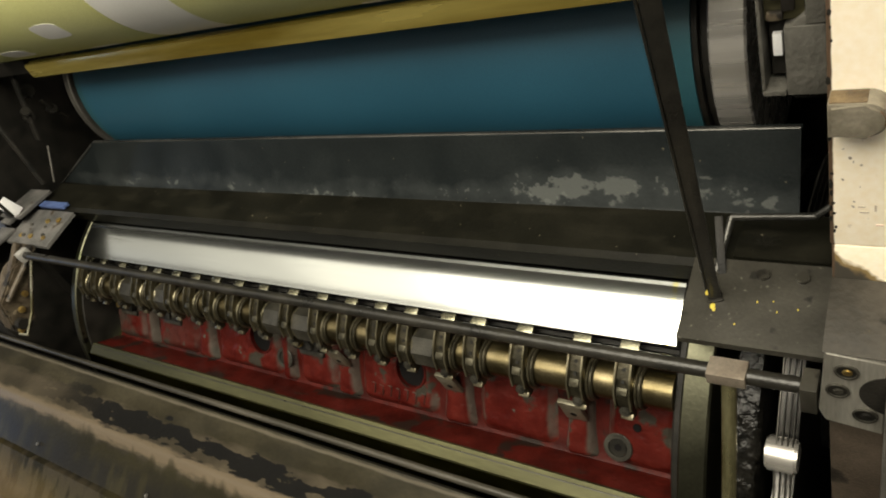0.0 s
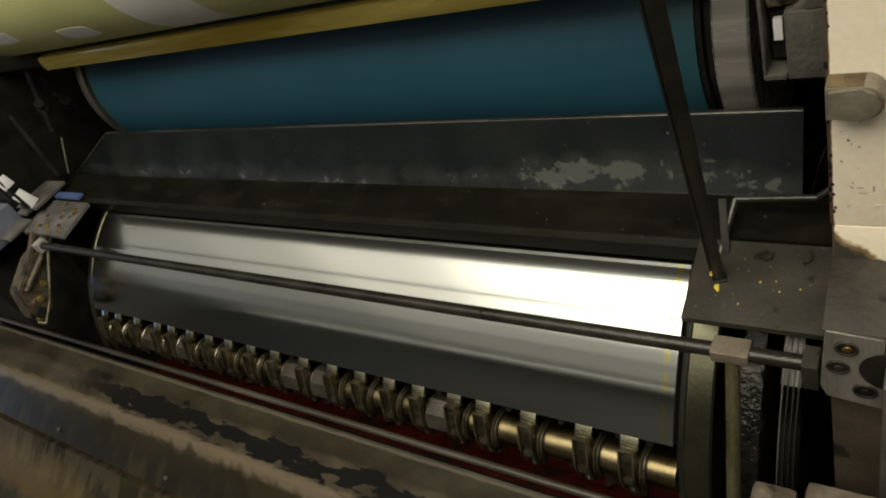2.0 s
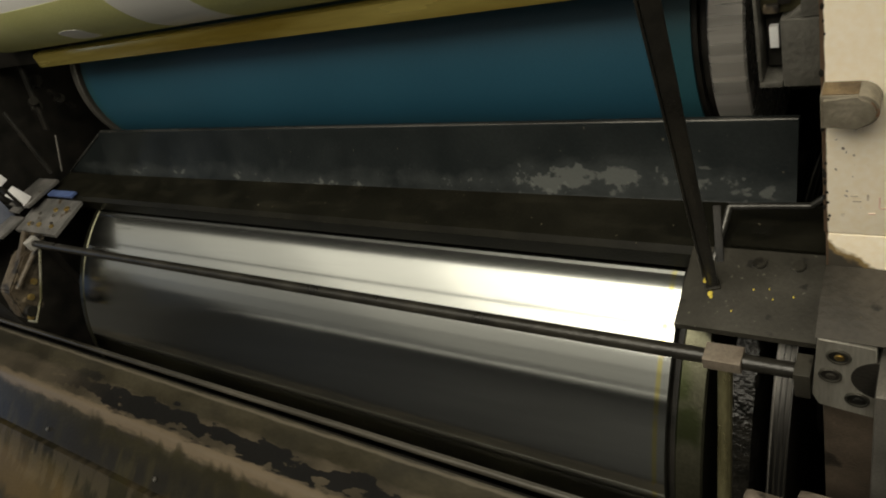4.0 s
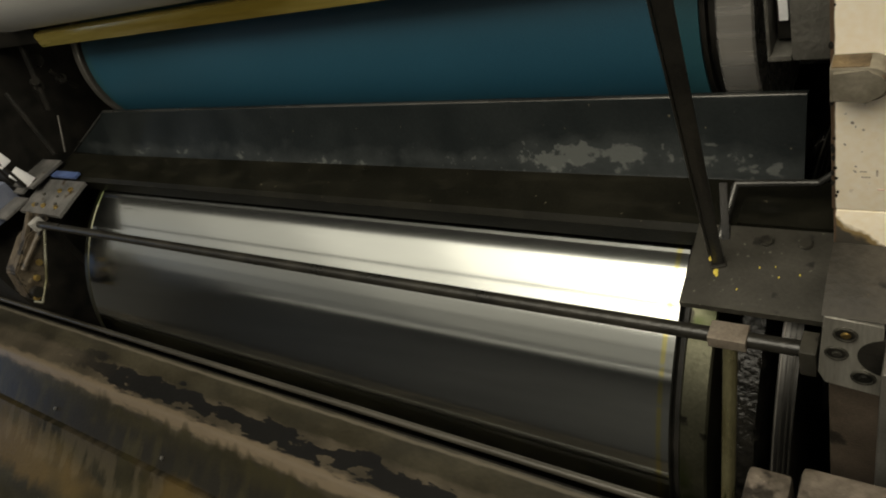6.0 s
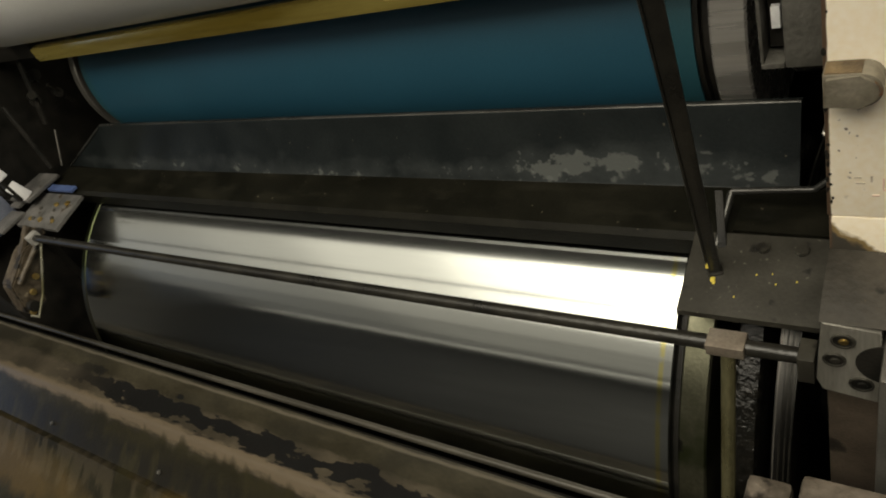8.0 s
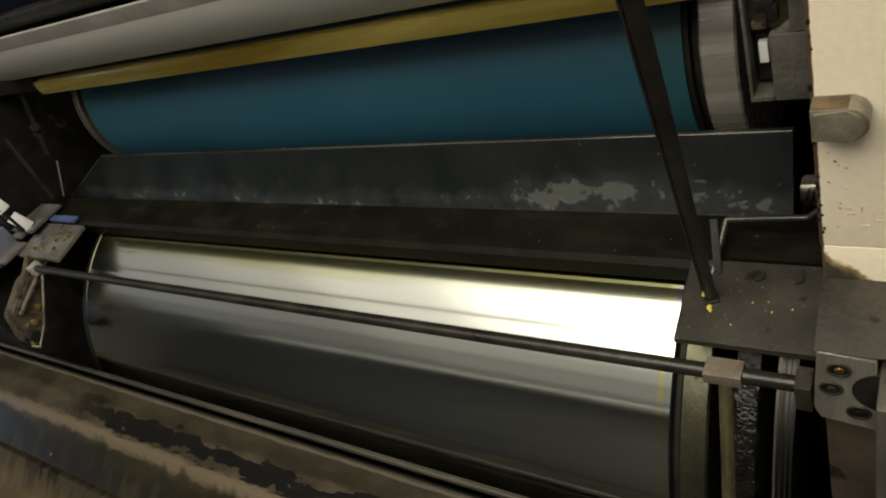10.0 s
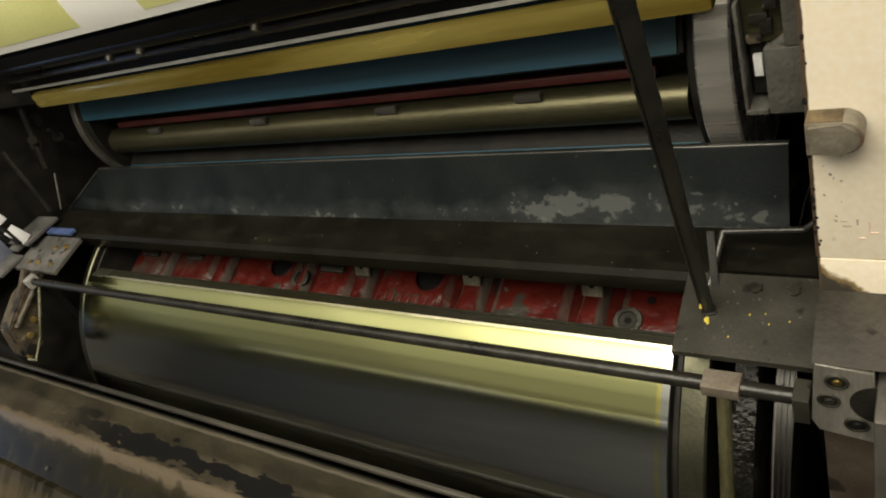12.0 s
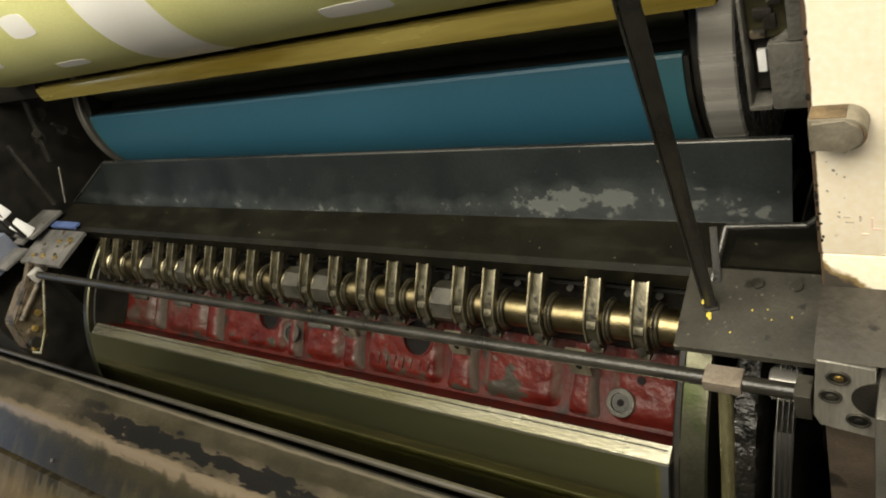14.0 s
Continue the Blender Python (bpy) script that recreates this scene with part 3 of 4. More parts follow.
def pillow(m, x0, x1, a0, a1, base, top, edge, flare=0.0, lump=0.0009, seed=0, hole=None):
    """A cast boss with soft flanks: a grid that swells from base to top, closed below. hole: (x, along, radius) sinks a round pit."""
    bm = bmesh.new()
    nx, ny = max(8, int((x1 - x0) / 0.005)), max(8, int((a1 - a0) / 0.005))
    if hole:
        nx, ny = nx * 2, ny * 2
    grid = []
    for j in range(ny + 1):
        v = j / ny
        row = []
        for i in range(nx + 1):
            u = i / nx
            mid, half = (x0 + x1) / 2, (x1 - x0) / 2 * (1 + flare * max(0.0, v - 0.55) * 2)
            x, y = mid + (2 * u - 1) * half, a0 + (a1 - a0) * v
            d = min(u * (x1 - x0), (1 - u) * (x1 - x0)) / edge
            e = min(v * (a1 - a0) * 2 + edge, (1 - v) * (a1 - a0)) / edge
            f = min(1.0, d) * min(1.0, e)
            f = f * f * (3 - 2 * f)
            z = base + (top - base) * f + lump * f * noise.noise(Vector((x * 70 + seed, y * 70, seed)))
            if hole and (x - hole[0]) ** 2 + (y - hole[1]) ** 2 < hole[2] ** 2:
                z = base - 0.004
            row.append(bm.verts.new(m @ Vector((x, y, z))))
        grid.append(row)
    for p, q in zip(grid, grid[1:]):
        for k in range(nx):
            bm.faces.new((p[k], p[k + 1], q[k + 1], q[k]))
    rim = grid[0] + [r[-1] for r in grid[1:]] + grid[-1][-2::-1] + [r[0] for r in grid[-2:0:-1]]
    inv = m.inverted()
    low = []
    for w in rim:
        c = inv @ w.co
        low.append(bm.verts.new(m @ Vector((c.x, c.y, base - 0.006))))
    for k in range(len(rim)):
        bm.faces.new((rim[k], rim[(k + 1) % len(rim)], low[(k + 1) % len(rim)], low[k]))
    bm.faces.new(low)
    return bm


def build_gap(root, turn):
    """Everything inside one gap: casting, tail wall, shaft, bearings and fingers."""
    def pt(deg, r):
        return polar(deg + turn, r)

    flat = on_drum(0, GAP_MID + turn, 0.0)

    def lp(along, out):
        v = flat @ Vector((0, along, out))
        return v.y, v.z

    strip_part = part("edge_strip", extrude_x(bmesh.new(), [pt(156.75, 0.2725), pt(158.9, 0.2812), pt(159.5, 0.2838), pt(160.1, 0.2838), pt(160.1, 0.262), pt(157.0, 0.2685)], 0.001, 1.034), M_TAIL if turn else M_TAILOIL, root, "bevelled tail edge filmed with yellow ink")
    part("groove", extrude_x(bmesh.new(), [pt(157.45, 0.2753), pt(157.45, 0.2759), pt(157.62, 0.2766), pt(157.62, 0.2758)], 0.003, 1.031), M_BAR, strip_part)
    floor_part = part("gap_floor", extrude_x(bmesh.new(), [lp(-0.046, 0.2145), lp(-0.02, 0.2135), lp(0.048, 0.2125), lp(0.0555, 0.2155), lp(0.0566, 0.2620), lp(0.0572, 0.2640), lp(0.0612, 0.2640), lp(0.0605, 0.2075), lp(-0.046, 0.2075)], 0.003, 1.034), M_REDSHADE, root, "red painted casting in the gap, darkened for its shade")
    # black lining added over the chrome to keep the gap's depth dark
    part("lead_lining", extrude_x(bmesh.new(), [pt(124.0, 0.2612), pt(124.9, 0.2612), pt(125.3, 0.242), pt(128, 0.2265), pt(134.5, 0.2205), pt(134.5, 0.2168), pt(127.2, 0.2222), pt(124.2, 0.238)], 0.003, 1.034), M_BLACK, root, "black lining that hides the chrome in the gap")
    # black bar added to fill the dark band behind the shaft
    part("dark_bar", extrude_x(bmesh.new(), [lp(-0.045, 0.2150), lp(-0.0445, 0.2290), lp(-0.036, 0.2310), lp(-0.030, 0.2262), lp(-0.028, 0.2150)], 0.004, 1.034), M_BLACK, root, "black bar filling the dark behind the shaft")

    for i, (x0, x1) in enumerate(((0.948, 1.033), (0.786, 0.893), (0.598, 0.730), (0.478, 0.558), (0.296, 0.444), (0.132, 0.246), (0.006, 0.100))):
        pit = (0.689, -0.004, 0.0225) if i == 2 else (0.405, -0.004, 0.0225) if i == 4 else None
        if pit:
            # the disc on the pit's floor is black in place of shade
            m = flat @ pose(pit[0], pit[1], 0.0)
            recess = part("round_recess", rod(bmesh.new(), m @ Vector((0, 0, 0.2078)), m @ Vector((0, 0, 0.2180)), pit[2] * 1.02, 40), M_HOLESHADE, floor_part, "round recess, blackened for its shade")
            rim = ring_profile(bmesh.new(), pit[2] * 1.17, pit[2] * 0.98, 0.216, 0.2243, 48, 0.0022)
            bmesh.ops.transform(rim, verts=rim.verts, matrix=m @ pose(0, 0, 0, 0, -90, 0))
            part("rim", rim, M_REDSHADE, recess)
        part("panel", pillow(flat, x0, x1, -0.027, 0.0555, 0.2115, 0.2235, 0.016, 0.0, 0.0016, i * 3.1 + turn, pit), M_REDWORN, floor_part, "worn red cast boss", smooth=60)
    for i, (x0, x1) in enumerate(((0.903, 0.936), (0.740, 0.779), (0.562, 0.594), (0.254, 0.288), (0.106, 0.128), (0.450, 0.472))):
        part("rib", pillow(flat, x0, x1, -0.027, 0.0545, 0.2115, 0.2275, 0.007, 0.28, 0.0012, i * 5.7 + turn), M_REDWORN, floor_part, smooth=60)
    # pale lugs that lean from the dark bar down onto the ribs, each with a black disc for its screw hole
    for x in (0.9195, 0.7595, 0.578):
        a, b = Vector((x, -0.020, 0.2520)), Vector((x + 0.001, 0.0065, 0.2275))
        d = (b - a).normalized()
        side = Vector((1, 0, 0))
        m = flat @ Matrix((side, d, side.cross(d))).transposed().to_4x4()
        m.translation = flat @ ((a + b) / 2)
        h = (b - a).length / 2
        lug = part("lug", box(bmesh.new(), -0.0125, 0.0125, -h, h, -0.004, 0.002, 0.002, m), M_TAGPLATE, floor_part, "pale worn metal lug")
        part("lug_hole", rod(bmesh.new(), m @ Vector((0, h * 0.25, 0.0012)), m @ Vector((0, h * 0.25, 0.0023)), 0.0037, 14), M_HOLESHADE, lug)
    # dark brackets with a brassy bolt between the ribs
    for x in (0.515, 0.188, 0.06):
        blk = part("clamp_block", box(bmesh.new(), x - 0.027, x + 0.021, -0.024, -0.004, 0.218, 0.2345, 0.003, flat), M_BLACK, floor_part, "oily black clamp block")
        part("jaw", box(bmesh.new(), x - 0.022, x + 0.024, -0.004, 0.0045, 0.218, 0.2285, 0.002, flat), M_IRONGREY, blk)
        m = flat @ pose(x - 0.011, -0.015, 0.2345)
        part("bolt", rod(bmesh.new(), m.translation, m @ Vector((0, 0, 0.006)), 0.0058, 6, bevel=0.0008), M_SCREW, blk, "brassy bolt head")
        m = flat @ pose(x + 0.008, -0.014, 0.2345)
        part("nut", rod(bmesh.new(), m.translation, m @ Vector((0, 0, 0.005)), 0.0065, 6, bevel=0.0008), M_IRONGREY, blk)
    # round bolt seats sunk in the bosses, and a black disc for a small drilled hole
    for x, along in ((0.965, 0.0300), (0.458, 0.0180)):
        m = flat @ pose(x, along, 0.2238)
        bm = ring_profile(bmesh.new(), 0.0158, 0.0105, 0.0, 0.0028, 32, 0.0008)
        bmesh.ops.transform(bm, verts=bm.verts, matrix=m @ pose(0, 0, 0, 0, -90, 0))
        seat = part("bolt_seat", bm, M_IRONGREY, floor_part)
        part("bolt_head", rod(bmesh.new(), m @ Vector((0, 0, -0.003)), m @ Vector((0, 0, 0.0016)), 0.0102, 24, bevel=0.0008), M_BAR, seat)
        part("bolt_socket", rod(bmesh.new(), m @ Vector((0, 0, 0.0012)), m @ Vector((0, 0, 0.0022)), 0.0042, 6), M_HOLESHADE, seat)
    m = flat @ pose(0.985, 0.0035, 0.2238)
    part("drilled_hole", rod(bmesh.new(), m.translation, m @ Vector((0, 0, 0.0012)), 0.0045, 16), M_HOLESHADE, floor_part)
    # raised casting number, worn beyond reading
    for i in range(7):
        m = flat @ pose(0.626 + i * 0.0136, 0.030 + 0.0012 * (i % 2), 0.2240, 0, 0, 8)
        part("number_bar", box(bmesh.new(), -0.0036, 0.0036, -0.0072, 0.0072, -0.002, 0.0016, 0.0014, m), M_REDWORN, floor_part)
    # shaft with bearings
    c = on_drum(0, SHAFT[0] + turn, SHAFT[1]).translation
    part("gripper_shaft", rod(bmesh.new(), c + Vector((0.002, 0, 0)), c + Vector((1.034, 0, 0)), 0.0188, 40), M_BRASS, root, "oiled bronze coloured gripper shaft")
    shift = 0.0075 if turn else 0.0
    for x in (0.146, 0.240, 0.495, 0.552, 0.750):
        x += shift
        bm = bmesh.new()
        rod(bm, (-0.0155, 0, 0), (0.0155, 0, 0), 0.0250, 8, bevel=0.001)
        bmesh.ops.transform(bm, verts=bm.verts, matrix=Matrix.Translation(c + Vector((x, 0, 0))) @ pose(0, 0, 0, SHAFT[0] + turn + 20, 0, 0))
        part("bearing_block", bm, M_IRONGREY, root, "dark grey shaft bearing")
    for x in FINGER_X:
        build_gripper(root, x + shift, turn, 16 if turn else 0)  # the second set stands open
    # small screws under the leading edge
    for i in range(31):
        x = 0.03 + i * 0.0325
        if min(abs(x - f) for f in FINGER_X) > 0.013:
            m = on_drum(x, LEAD + 2.6 + turn, 0.262)
            part("screw", rod(bmesh.new(), m.translation, m @ Vector((0, 0, 0.004)), 0.0042, 10, bevel=0.0005), M_BLACK, root)


def build_impression_cylinder():
    root = empty("impression_cylinder", pose(0, *LOWER_AXIS), "chrome press cylinder with gripper gaps and yellow ink film", "press cylinder")
    body = []
    for turn in (0, 180):
        body += [polar(a + turn, r) for a, r in ((LEAD + 0.3, 0.262), (LEAD + 0.5, 0.238), (127, 0.212), (136, 0.200), (146, 0.196), (156, 0.203), (160.4, 0.222), (160.2, 0.2585))]
        body += arc(TAIL + turn, LEAD + 180 + turn, R_LOW, 2.0)
    part("body", extrude_x(bmesh.new(), body, -0.0100, 1.0335), M_CHROME, root, smooth=25)
    for x0, x1 in ((-0.028, -0.0135), (1.0425, 1.0685)):
        part("bearer_ring", ring_profile(bmesh.new(), 0.2825, 0.06, x0, x1, 160), M_RINGOIL, root, "oily greenish bearer ring")
    for x0, x1 in ((-0.0135, -0.0100), (1.0335, 1.0425)):
        part("ring_groove", ring_profile(bmesh.new(), 0.272, 0.06, x0, x1, 120), M_BLACK, root)
    part("journal", rod(bmesh.new(), (-0.199, 0, 0), (-0.028, 0, 0), 0.075, 40), M_BLACK, root)
    part("journal", rod(bmesh.new(), (1.0685, 0, 0), (1.160, 0, 0), 0.075, 40), M_BLACK, root)
    # gear buried in lumps of grease, thickest beside the gaps
    bm, rows = bmesh.new(), []
    for i in range(420):
        a = 360 / 420 * i
        near = 0.35 + 0.65 * max(0.0, 1 - abs((a % 180) - 142) / 24)
        row = []
        for k in range(8):
            x = 1.0805 + 0.0040 * k
            lump = noise.noise(Vector((x * 260, i * 0.55, 3.0))) + 0.6 * noise.noise(Vector((x * 620, i * 1.3, 9.0)))
            y, z = polar(a, 0.2585 + (0.006 * near * lump if 0 < k < 7 else -0.01))
            row.append(bm.verts.new((x, y, z)))
        y, z = polar(a, 0.19)
        rows.append([bm.verts.new((1.0805, y, z))] + row + [bm.verts.new((1.1085, y, z))])
    for p, q in zip(rows, rows[1:] + rows[:1]):
        for k in range(len(p)):
            bm.faces.new((p[k], p[(k + 1) % len(p)], q[(k + 1) % len(p)], q[k]))
    part("gear", bm, M_GREASE, root, "gear caked in wet black grease", smooth=60)
    prof = []
    for a in range(0, 360, 2):
        b = a % 180
        prof.append(polar(a, 0.268 if not 108 < b < 150 else 0.268 - 0.022 * min(1, math.sin(radians((b - 108) / 42 * 180)) * 2)))
    cam_part = part("cam", extrude_x(bmesh.new(), prof, 1.1205, 1.1365), M_CAM, root, "worn grooved steel cam", smooth=30)
    for x in (1.1215, 1.1260, 1.1305, 1.1345):
        part("groove_line", ring_profile(bmesh.new(), 0.2684, 0.262, x, x + 0.0012, 120, 0.0003), M_STEEL if x < 1.126 else M_BAR, cam_part)
    for turn in (0, 180):
        part("cam_roller", rod(bmesh.new(), (1.1135, *polar(141 + turn, 0.258)), (1.139, *polar(141 + turn, 0.258)), 0.0155, 28, bevel=0.002), M_RING, cam_part, "polished steel roller")
        build_gap(root, turn)
    return root


# ---- blanket cylinder (middle) ----
B_LEAD, B_TAIL = 118.5, 70.5


def build_blanket_cylinder():
    root = empty("blanket_cylinder", pose(0, *UPPER_AXIS), "press cylinder wrapped in a blue rubber blanket with a gap", "press cylinder")
    inner = arc(B_LEAD, B_TAIL + 360, R - 0.003, 3) + [polar(B_TAIL + 2, 0.12), polar(B_TAIL + 3, 0.098), polar(94, 0.085), polar(B_LEAD - 3, 0.098), polar(B_LEAD - 2, 0.12)]
    part("body", extrude_x(bmesh.new(), inner, 0.0, 1.036), M_BLACK, root)
    outer = arc(B_LEAD, B_TAIL + 360, R, 2.5)
    lip = [polar(B_TAIL + 1.5, 0.137), polar(B_TAIL + 0.6, 0.137)]
    back = arc(B_TAIL + 360, B_LEAD, R - 0.0028, 2.5)
    lip2 = [polar(B_LEAD - 0.6, 0.137), polar(B_LEAD - 1.5, 0.137), polar(B_LEAD - 1.2, 0.1465)]
    part("blanket", extrude_x(bmesh.new(), outer + lip + back + lip2, 0.018, 1.006), M_BLUE, root, "blue rubber blanket", smooth=25)
    for x0, x1 in ((0.004, 0.018), (1.006, 1.031)):
        part("blanket_edge", extrude_x(bmesh.new(), outer + lip + back + lip2, x0, x1), M_TEAL, root, "teal uninked blanket edge", smooth=25)
    for x0, x1 in ((-0.032, -0.016), (1.045, 1.077)):
        part("bearer_ring", ring_profile(bmesh.new(), R, 0.05, x0, x1), M_RING if x0 > 0 else M_STEEL, root, "worn steel bearer ring")
    for x0, x1 in ((-0.016, 0.0), (1.036, 1.045)):
        part("ring_groove", ring_profile(bmesh.new(), 0.14, 0.05, x0, x1), M_BLACK, root)
    part("journal", rod(bmesh.new(), (-0.199, 0, 0), (-0.032, 0, 0), 0.06, 40), M_BLACK, root)
    part("journal", rod(bmesh.new(), (1.077, 0, 0), (1.161, 0, 0), 0.06, 40), M_BLACK, root)
    c = on_drum(0, 97, 0.113).translation
    part("tension_shaft", rod(bmesh.new(), c + Vector((0.012, 0, 0)), c + Vector((1.03, 0, 0)), 0.0225, 36), M_TENSION, root, "dark oiled tension shaft")
    m = on_drum(0.52, 79.5, 0.116)
    part("clamp_bar", box(bmesh.new(), -0.47, 0.48, -0.004, 0.006, -0.008, 0.003, 0.002, m), M_DARKRED, root, "dark red clamp bar")
    for x in (0.16, 0.42, 0.66, 0.86):
        m = on_drum(x, 86, 0.125)
        part("clamp_screw", box(bmesh.new(), -0.016, 0.016, -0.005, 0.004, -0.002, 0.005, 0.001, m), M_STEEL, root)
    return root


M_CAM = material("worn_grooved_steel", ((0.035, 0.034, 0.031), (0.12, 0.116, 0.11)), (0.25, 0.4), 1.0, 130, 0.3, 900, (1, 0.03, 0.03))
M_STEELPALE = material("pale_plate_edge", ((0.34, 0.33, 0.31), (0.45, 0.44, 0.41)), (0.35, 0.5), 0.4, 20, 0.1)
M_RAIL = material("worn_gripper_edge", ((0.15, 0.135, 0.085), (0.34, 0.305, 0.21)), (0.22, 0.38), 0.9, 60, 0.15)
M_TAGPLATE = material("dull_brass_tag", ((0.12, 0.11, 0.075), (0.26, 0.245, 0.185)), (0.3, 0.45), 0.5, 50, 0.2)
M_LADDER = material("oily_brass_finger", ((0.035, 0.032, 0.02), (0.095, 0.086, 0.058)), (0.28, 0.45), 0.7, 90, 0.3)
# black for the shade inside holes, put on small discs
M_HOLESHADE = material("hole_shade_black", ((0.003, 0.003, 0.003), (0.006, 0.005, 0.005)), (0.6, 0.8), 0.0, 30, 0.1, spec=0.1)
# rubbed black steel, paled to carry the edges' thin highlight
M_EDGE = material("rubbed_highlight_edge", ((0.02, 0.02, 0.018), (0.09, 0.088, 0.08)), (0.2, 0.35), 0.5, 30, 0.1, 400, (0.15, 1, 1))
M_TENSION = material("olive_oiled_steel", ((0.07, 0.066, 0.035), (0.13, 0.12, 0.07)), (0.25, 0.4), 0.8, 20, 0.1, 400, (0.2, 1, 1))
M_DARKRED = material("dark_red_bar", ((0.04, 0.008, 0.007), (0.075, 0.015, 0.012)), (0.3, 0.5), 0.0, 20, 0.2)

# ---- plate cylinder (top) ----
P_EDGE_A, P_EDGE_B = 323.0, 269.0  # the gap lies between


def curved_patch(bm, corners, r, thick=0.0012, steps=10, rounded=False):
    """A thin curved field on the drum between bottom and top edges given as (x0, x1, angle)."""
    (a0, b0, t0), (a1, b1, t1) = corners
    rows = []
    for i in range(steps + 1):
        f = i / steps
        t, x0, x1 = t0 + (t1 - t0) * f, a0 + (a1 - a0) * f, b0 + (b1 - b0) * f
        if rounded:
            cut = (x1 - x0) / 2 * (1 - max(0.0, 1 - abs(2 * f - 1) ** 5) ** 0.4) * 0.7
            x0, x1 = x0 + cut, x1 - cut
        y, z = polar(t, r)
        y2, z2 = polar(t, r + thick)
        rows.append([bm.verts.new(p) for p in ((x0, y, z), (x0, y2, z2), (x1, y2, z2), (x1, y, z))])
    for p, q in zip(rows, rows[1:]):
        for j in range(4):
            bm.faces.new((p[j], p[(j + 1) % 4], q[(j + 1) % 4], q[j]))
    bm.faces.new(rows[0])
    bm.faces.new(rows[-1][::-1])
    return bm


def build_plate_cylinder():
    root = empty("plate_cylinder", pose(0, *TOP_AXIS), "press cylinder carrying a pale printing plate with olive image fields", "press cylinder")
    inner = arc(P_EDGE_A, P_EDGE_B + 360, R - 0.003, 3) + [polar(P_EDGE_B + 2, 0.115), polar(285, 0.10), polar(310, 0.10), polar(P_EDGE_A - 2, 0.115)]
    part("body", extrude_x(bmesh.new(), inner, -0.05, 1.07), M_BLACK, root)
    ring = arc(P_EDGE_A, P_EDGE_B + 360, R, 2.5) + arc(P_EDGE_B + 360, P_EDGE_A, R - 0.0028, 2.5)
    plate = part("printing_plate", extrude_x(bmesh.new(), ring, -0.05, 1.07), M_PLATEWHITE, root, "pale bare printing plate", smooth=25)
    for x0, x1 in ((-0.045, 0.41), (0.54, 1.0)):
        part("image_field", curved_patch(bmesh.new(), ((x0, x1, 102), (x0, x1, 265)), R, 0.0004, 60), M_OLIVE, plate, "olive green image field", smooth=25)
    for x0, x1, a0, a1 in ((0.215, 0.275, 123, 139), (0.225, 0.3, 166, 179), (0.235, 0.3, 205, 218), (0.23, 0.304, 239, 245), (0.735, 0.82, 238, 247), (0.735, 0.82, 199, 212), (0.735, 0.82, 148, 163), (0.05, 0.12, 222, 234), (0.05, 0.12, 158, 170)):
        part("blank_block", curved_patch(bmesh.new(), ((x0, x1, a0), (x0, x1, a1)), R + 0.0004, 0.0004, 14, True), M_PLATEWHITE, plate, "pale blank block", smooth=25)
    # hardware in the gap
    c = on_drum(0, 295, 0.122).translation
    part("clamp_rail", box(bmesh.new(), -0.03, 1.05, -0.012, 0.012, -0.006, 0.006, 0.003, on_drum(0, 281, 0.128)), M_BLACK, root)
    part("clamp_rail", box(bmesh.new(), -0.03, 1.05, -0.010, 0.010, -0.006, 0.006, 0.003, on_drum(0, 311, 0.128)), M_BAR, root, "oily black clamp rail")
    part("tension_rod", rod(bmesh.new(), c + Vector((-0.03, 0, 0)), c + Vector((1.05, 0, 0)), 0.010, 20), M_BAR, root)
    for x in (0.33, 0.40, 0.62, 0.9):
        m = on_drum(x, 298, 0.128)
        part("clamp_screw", rod(bmesh.new(), m @ Vector((0, 0, -0.004)), m @ Vector((0, 0, 0.010)), 0.006, 12, bevel=0.001), M_STEEL, root)
    part("edge_strip", curved_patch(bmesh.new(), ((-0.05, 1.07, 315.5), (-0.05, 1.07, 323.2)), R - 0.004, 0.0042, 6), M_STEELPALE, root, "pale bent plate edge")
    return root, plate


# ---- guards, bars and rods ----


